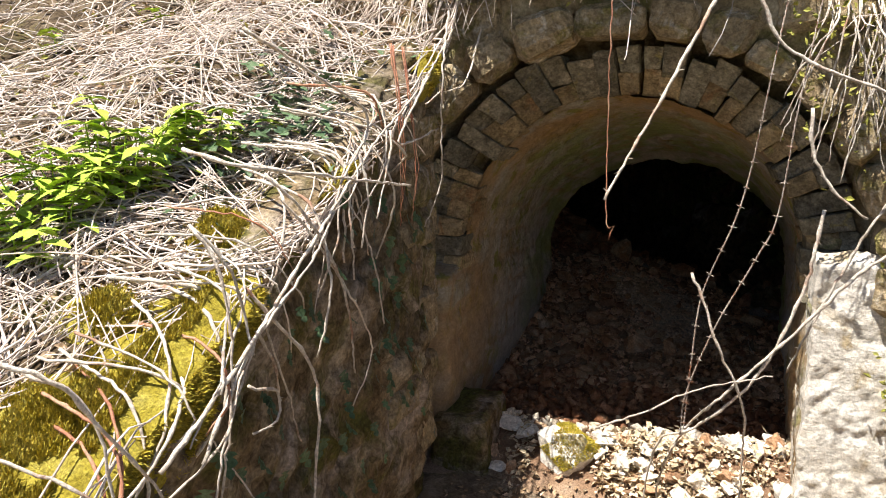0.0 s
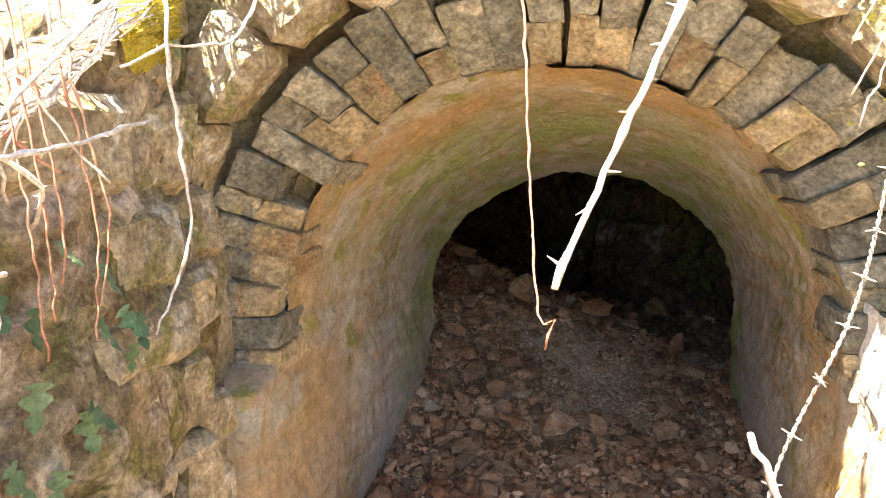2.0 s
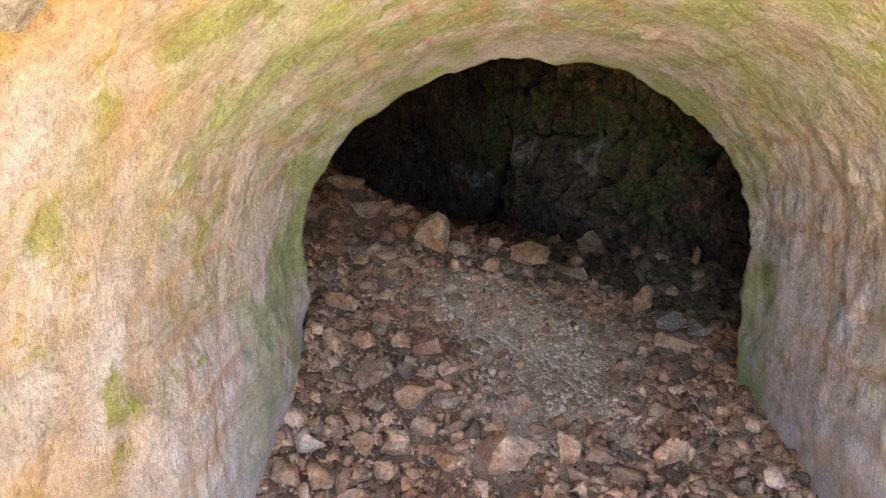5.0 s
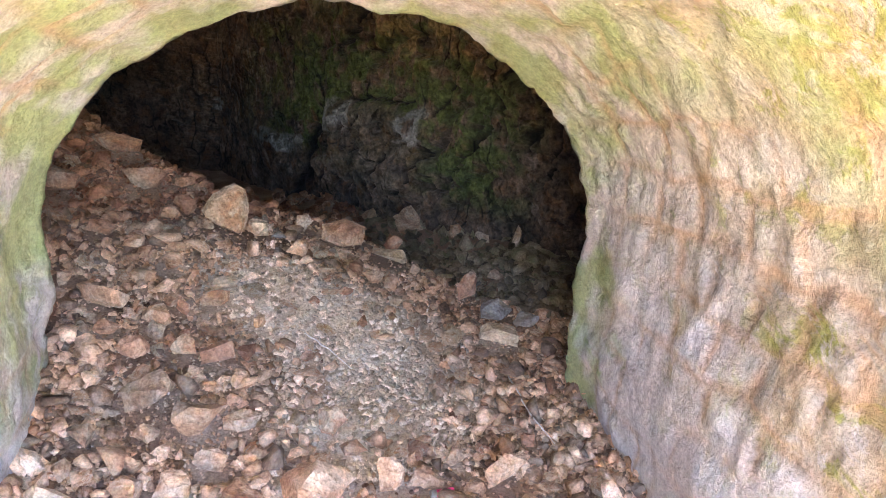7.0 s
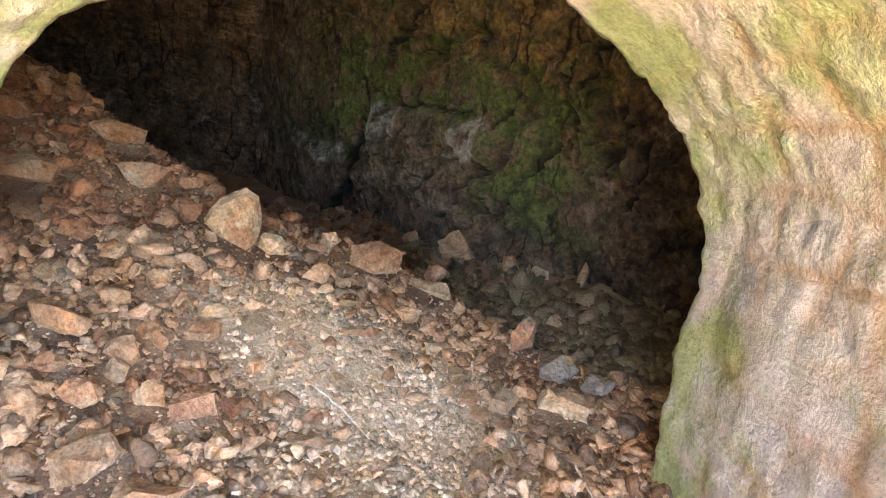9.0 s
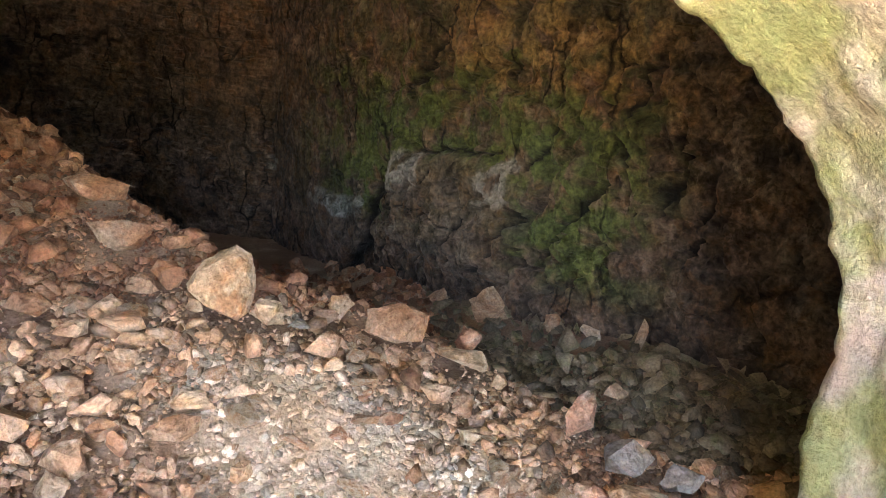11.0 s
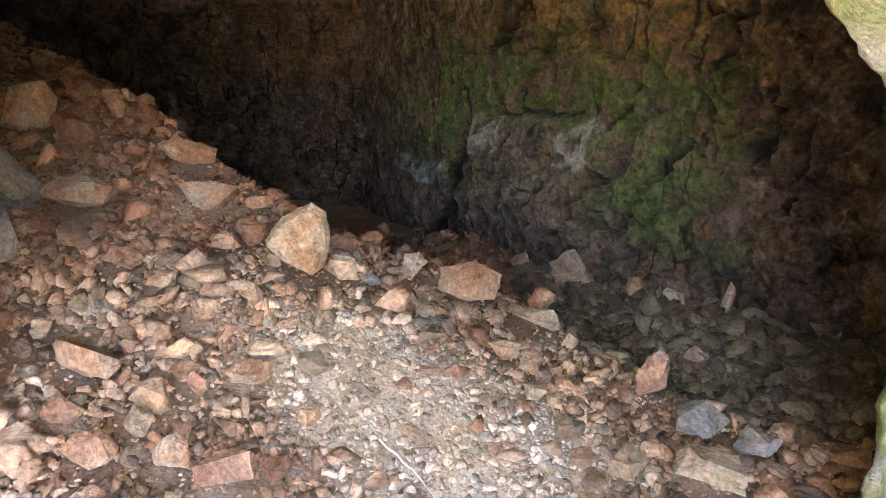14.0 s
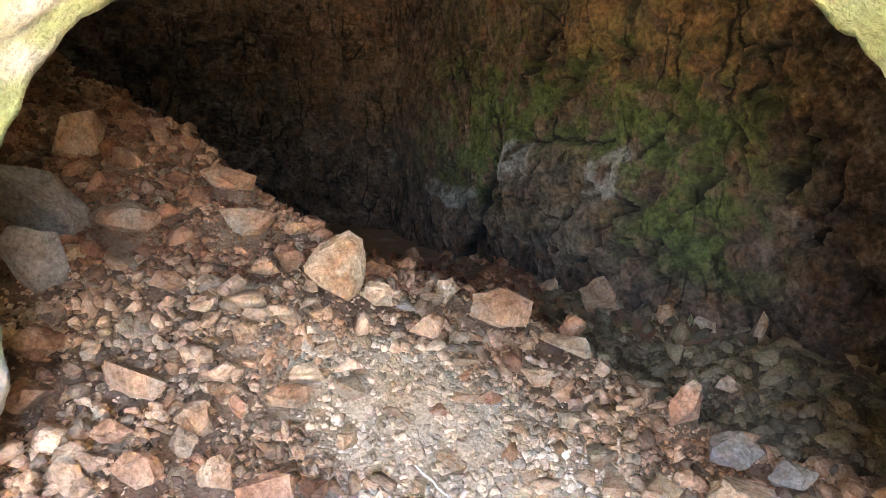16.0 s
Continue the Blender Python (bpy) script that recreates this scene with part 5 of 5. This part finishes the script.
def on_ground(rnd):
    x, y = rnd.uniform(-1.1, 1.6), rnd.uniform(0.8, 3.42)
    return x, y, max(ground_z(x, y), floor_at(x, y) if y > 2.95 else -9) + rnd.uniform(0.0, 0.03), 25


leaf_scatter("leaf_litter", 7000, on_bank, 0.035, LITTER, "dry brown dead leaves among the stems", "dead leaves", 21)
def on_lip(rnd):
    x, y = rnd.uniform(-0.85, 0.62), rnd.gauss(3.22, 0.13)
    if abs(x + 0.58) < 0.17:
        x += 0.4
    return x, y, floor_at(x, y) + rnd.uniform(0.0, 0.06), 30


STRAW = material("bleached_straw", [(0.46, 0.36, 0.22), (0.64, 0.54, 0.38), (0.80, 0.72, 0.56)], 10.0, 0.9, 0.3, 90, island=0.35)
leaf_scatter("leaf_litter", 1700, on_lip, 0.04, STRAW, "bleached straw and dead leaves along the tunnel's lip", "dead leaves", 26)
leaf_scatter("leaf_litter", 6500, on_ground, 0.035, LITTER, "dry dead leaves and twigs before the tunnel mouth", "dead leaves", 22)


def moss_pad(x, y, rx, ry, rz, seed, surface, label):
    """A cushion of moss: a lumpy mound set with very many short shoots."""
    rnd = random.Random(seed)
    verts, faces = [], []
    for i in range(9):
        for j in range(28):
            r, a = i / 8 * 0.92, 6.2832 * j / 28
            px, py = x + rx * r * math.cos(a), y + ry * r * math.sin(a)
            top, out = surface(px, py)
            verts.append(top + out * (rz * (1 - r * r) * (0.75 + 0.6 * rough((px, py, seed), 9)) - 0.004 - 0.02 * r ** 6))
    faces += grid_faces(9, 28, True)
    for _ in range(int(22000 * (rx * ry) / 0.04)):
        a, r = rnd.uniform(0, 6.28), math.sqrt(rnd.random())
        px, py = x + rx * r * math.cos(a), y + ry * r * math.sin(a)
        n = rough((px, py, seed), 9)
        if n + 0.5 - r < -0.15:
            continue
        top, out = surface(px, py)
        base = top + out * (rz * (1 - r * r) * (0.75 + 0.6 * n))
        tip = base + (out + Vector((rnd.gauss(0, 0.6), rnd.gauss(0, 0.6), rnd.gauss(0, 0.6)))) * rnd.uniform(0.005, 0.012)
        side = Vector((rnd.gauss(0, 1), rnd.gauss(0, 1), rnd.gauss(0, 1))).normalized() * 0.0045
        b = len(verts)
        verts += [base - side - out * 0.008, base + side - out * 0.008, tip]
        faces.append((b, b + 1, b + 2))
    tagged(new("moss", mesh_of("moss", verts, faces, MOSS, False)), label, "moss", kind="stuff")


def brow(px, py):
    """The rounded brow of the retaining wall."""
    over = px - (wing_x(py) - 0.02)
    if over <= 0:
        return Vector((px, py, hill_at(px, py) + 0.01)), Vector((0.3, 0, 0.95))
    return Vector((wing_x(py) + 0.035, py, wing_top(py) - over)), Vector((0.95, 0, 0.3))


for k, (x, y, rx, ry) in enumerate(PADS):
    moss_pad(x, y, rx, ry, 0.075, 500 + k, brow, "thick yellow-green moss cushion on the wall's brow")


def over_arch(rnd):
    x = rnd.uniform(-1.2, 1.05)
    low = 0.06 if x < 0.25 else 0.35
    return x, 3.0 - rnd.uniform(0, 0.08), (2.24 if x < 0.35 else 2.1) - abs(rnd.gauss(0, low)), 60


leaf_scatter("ivy_fringe", 1500, over_arch, 0.03, SPRIG, "yellow-green leaves and moss fringing the arch top", "foliage", 23)
leaf_scatter("fern_tuft", 260, lambda r: (0.80 + r.gauss(0, 0.06), 2.95 + r.gauss(0, 0.03), 0.62 + r.gauss(0, 0.09), 60), 0.03, SPRIG, "yellow-green tuft growing on the pale pier", "foliage", 24)
leaf_scatter("green_shoots", 500, lambda r: (lambda x, y: (x, y, hill_at(x, y) + r.uniform(0.01, 0.05), 40))(-1.3 - abs(r.gauss(0, 1.2)), r.uniform(1.5, 4.2)), 0.03, SPRIG, "small yellow-green shoots between the dead stems", "foliage", 25)

# ---- the lip of the mouth ----
mossy = rock(-0.58, 3.27, 0.34, 0.36, PALE, "pale lump of stone with a moss cap at the lip", 560, 20, 4, "", 0.45)
rnd_moss = random.Random(6)
verts, faces = [], []
for face in mossy.data.polygons:
    c, nrm = mossy.matrix_world @ face.center, (mossy.matrix_world.to_3x3() @ face.normal).normalized()
    if c.x < -0.63 + 0.08 * rough(c, 12) or nrm.z < -0.3:
        continue
    for _ in range(int(face.area * 90000)):
        a, b = rnd_moss.random(), rnd_moss.random()
        k = [mossy.matrix_world @ mossy.data.vertices[i].co for i in face.vertices[:3]]
        if a + b > 1:
            a, b = 1 - a, 1 - b
        p = k[0] + (k[1] - k[0]) * a + (k[2] - k[0]) * b
        side = Vector((rnd_moss.gauss(0, 1), rnd_moss.gauss(0, 1), rnd_moss.gauss(0, 1))).normalized()
        b0 = len(verts)
        verts += [p - side * 0.004, p + side * 0.004, p + (nrm + side * 0.6) * rnd_moss.uniform(0.006, 0.014)]
        faces.append((b0, b0 + 1, b0 + 2))
tagged(new("moss", mesh_of("moss", verts, faces, MOSS, False)), "yellow moss on the pale lip stone", "moss", kind="stuff")
for k in range(70):
    x, y = -0.95 + 1.4 * k / 69 + rr.uniform(-0.03, 0.03), rr.uniform(3.12, 3.46)
    if abs(x + 0.59) < 0.16:
        continue
    rock(x, y, rr.uniform(0.06, 0.17), rr.uniform(0.05, 0.11), PALE if k % 5 else ROCK, "pale tumbled stone along the tunnel's lip", 570 + k, rr.uniform(0, 180), rr.uniform(-8, 8), "stones along the lip")
# plinth under the left jamb
ob = obj("plinth_stone", block_bm(0.3, 0.42, 0.34, 3, 0.06, 0.08), WING, None, "dark damp plinth block at the foot of the jamb", "stone block")
ob.matrix_world = pose(-1.10, 3.28, -0.08)

# ---- spent cartridge ----
SHELL = material("pink_plastic", [(0.70, 0.06, 0.16), (0.78, 0.09, 0.20)], 20.0, 0.45, 0.1)
BRASS = material("tarnished_metal", [(0.20, 0.18, 0.15), (0.32, 0.29, 0.24)], 30.0, 0.4, 0.1)
cartridge = tagged(new("cartridge"), "spent pink plastic shotgun cartridge lying among stones", "cartridge")
cartridge.matrix_world = pose(-0.04, 4.86, floor_at(-0.04, 4.86) + 0.035, 0, 4, 8)
for title, x0, x1, r, mat in (("case", -0.01, 0.045, 0.0102, SHELL), ("head", -0.028, -0.01, 0.0108, BRASS)):
    verts, faces = [], []
    tube([Vector((x0, 0, 0)), Vector((x0 + 0.002, 0, 0)), Vector((x1 - 0.002, 0, 0)), Vector((x1, 0, 0))], [r * 0.9, r, r, r * 0.9], 14, verts, faces)
    new(title, mesh_of(title, verts, faces, mat, False)).parent = cartridge
# roots on the cave floor
cane("root_strand", [(-0.38, 5.66, floor_at(-0.38, 5.66) + 0.03), (-0.30, 5.60, floor_at(-0.30, 5.6) + 0.035), (-0.22, 5.50, floor_at(-0.22, 5.5) + 0.03)], 0.003, CANE, "thin dry root lying on the dusty floor", 80, False)
cane("root_strand", [(0.36, 5.45, floor_at(0.36, 5.45) + 0.03), (0.36, 5.2, floor_at(0.36, 5.2) + 0.04), (0.40, 4.95, floor_at(0.4, 4.95) + 0.03)], 0.003, CANE, "thin dry root lying on the dusty floor", 81, False)

# stones at the foot of the cave's rock face
for k, (x, y, w, h) in enumerate(((0.36, 7.36, 0.22, 0.21), (0.60, 7.10, 0.12, 0.10), (0.86, 6.76, 0.07, 0.16), (0.72, 6.95, 0.13, 0.07), (0.15, 7.70, 0.16, 0.10))):
    rock(x, y, w, h, ROCK, "brown stone fallen at the foot of the cave wall", 700 + k, 40 * k, 5, "stones under the cave wall")
verts, faces = [], []
tube([Vector((-0.0285, 0, 0)), Vector((-0.0275, 0, 0))], [0.003, 0.003], 10, verts, faces)
new("primer", mesh_of("primer", verts, faces, GREY, False)).parent = bpy.data.objects["head"]
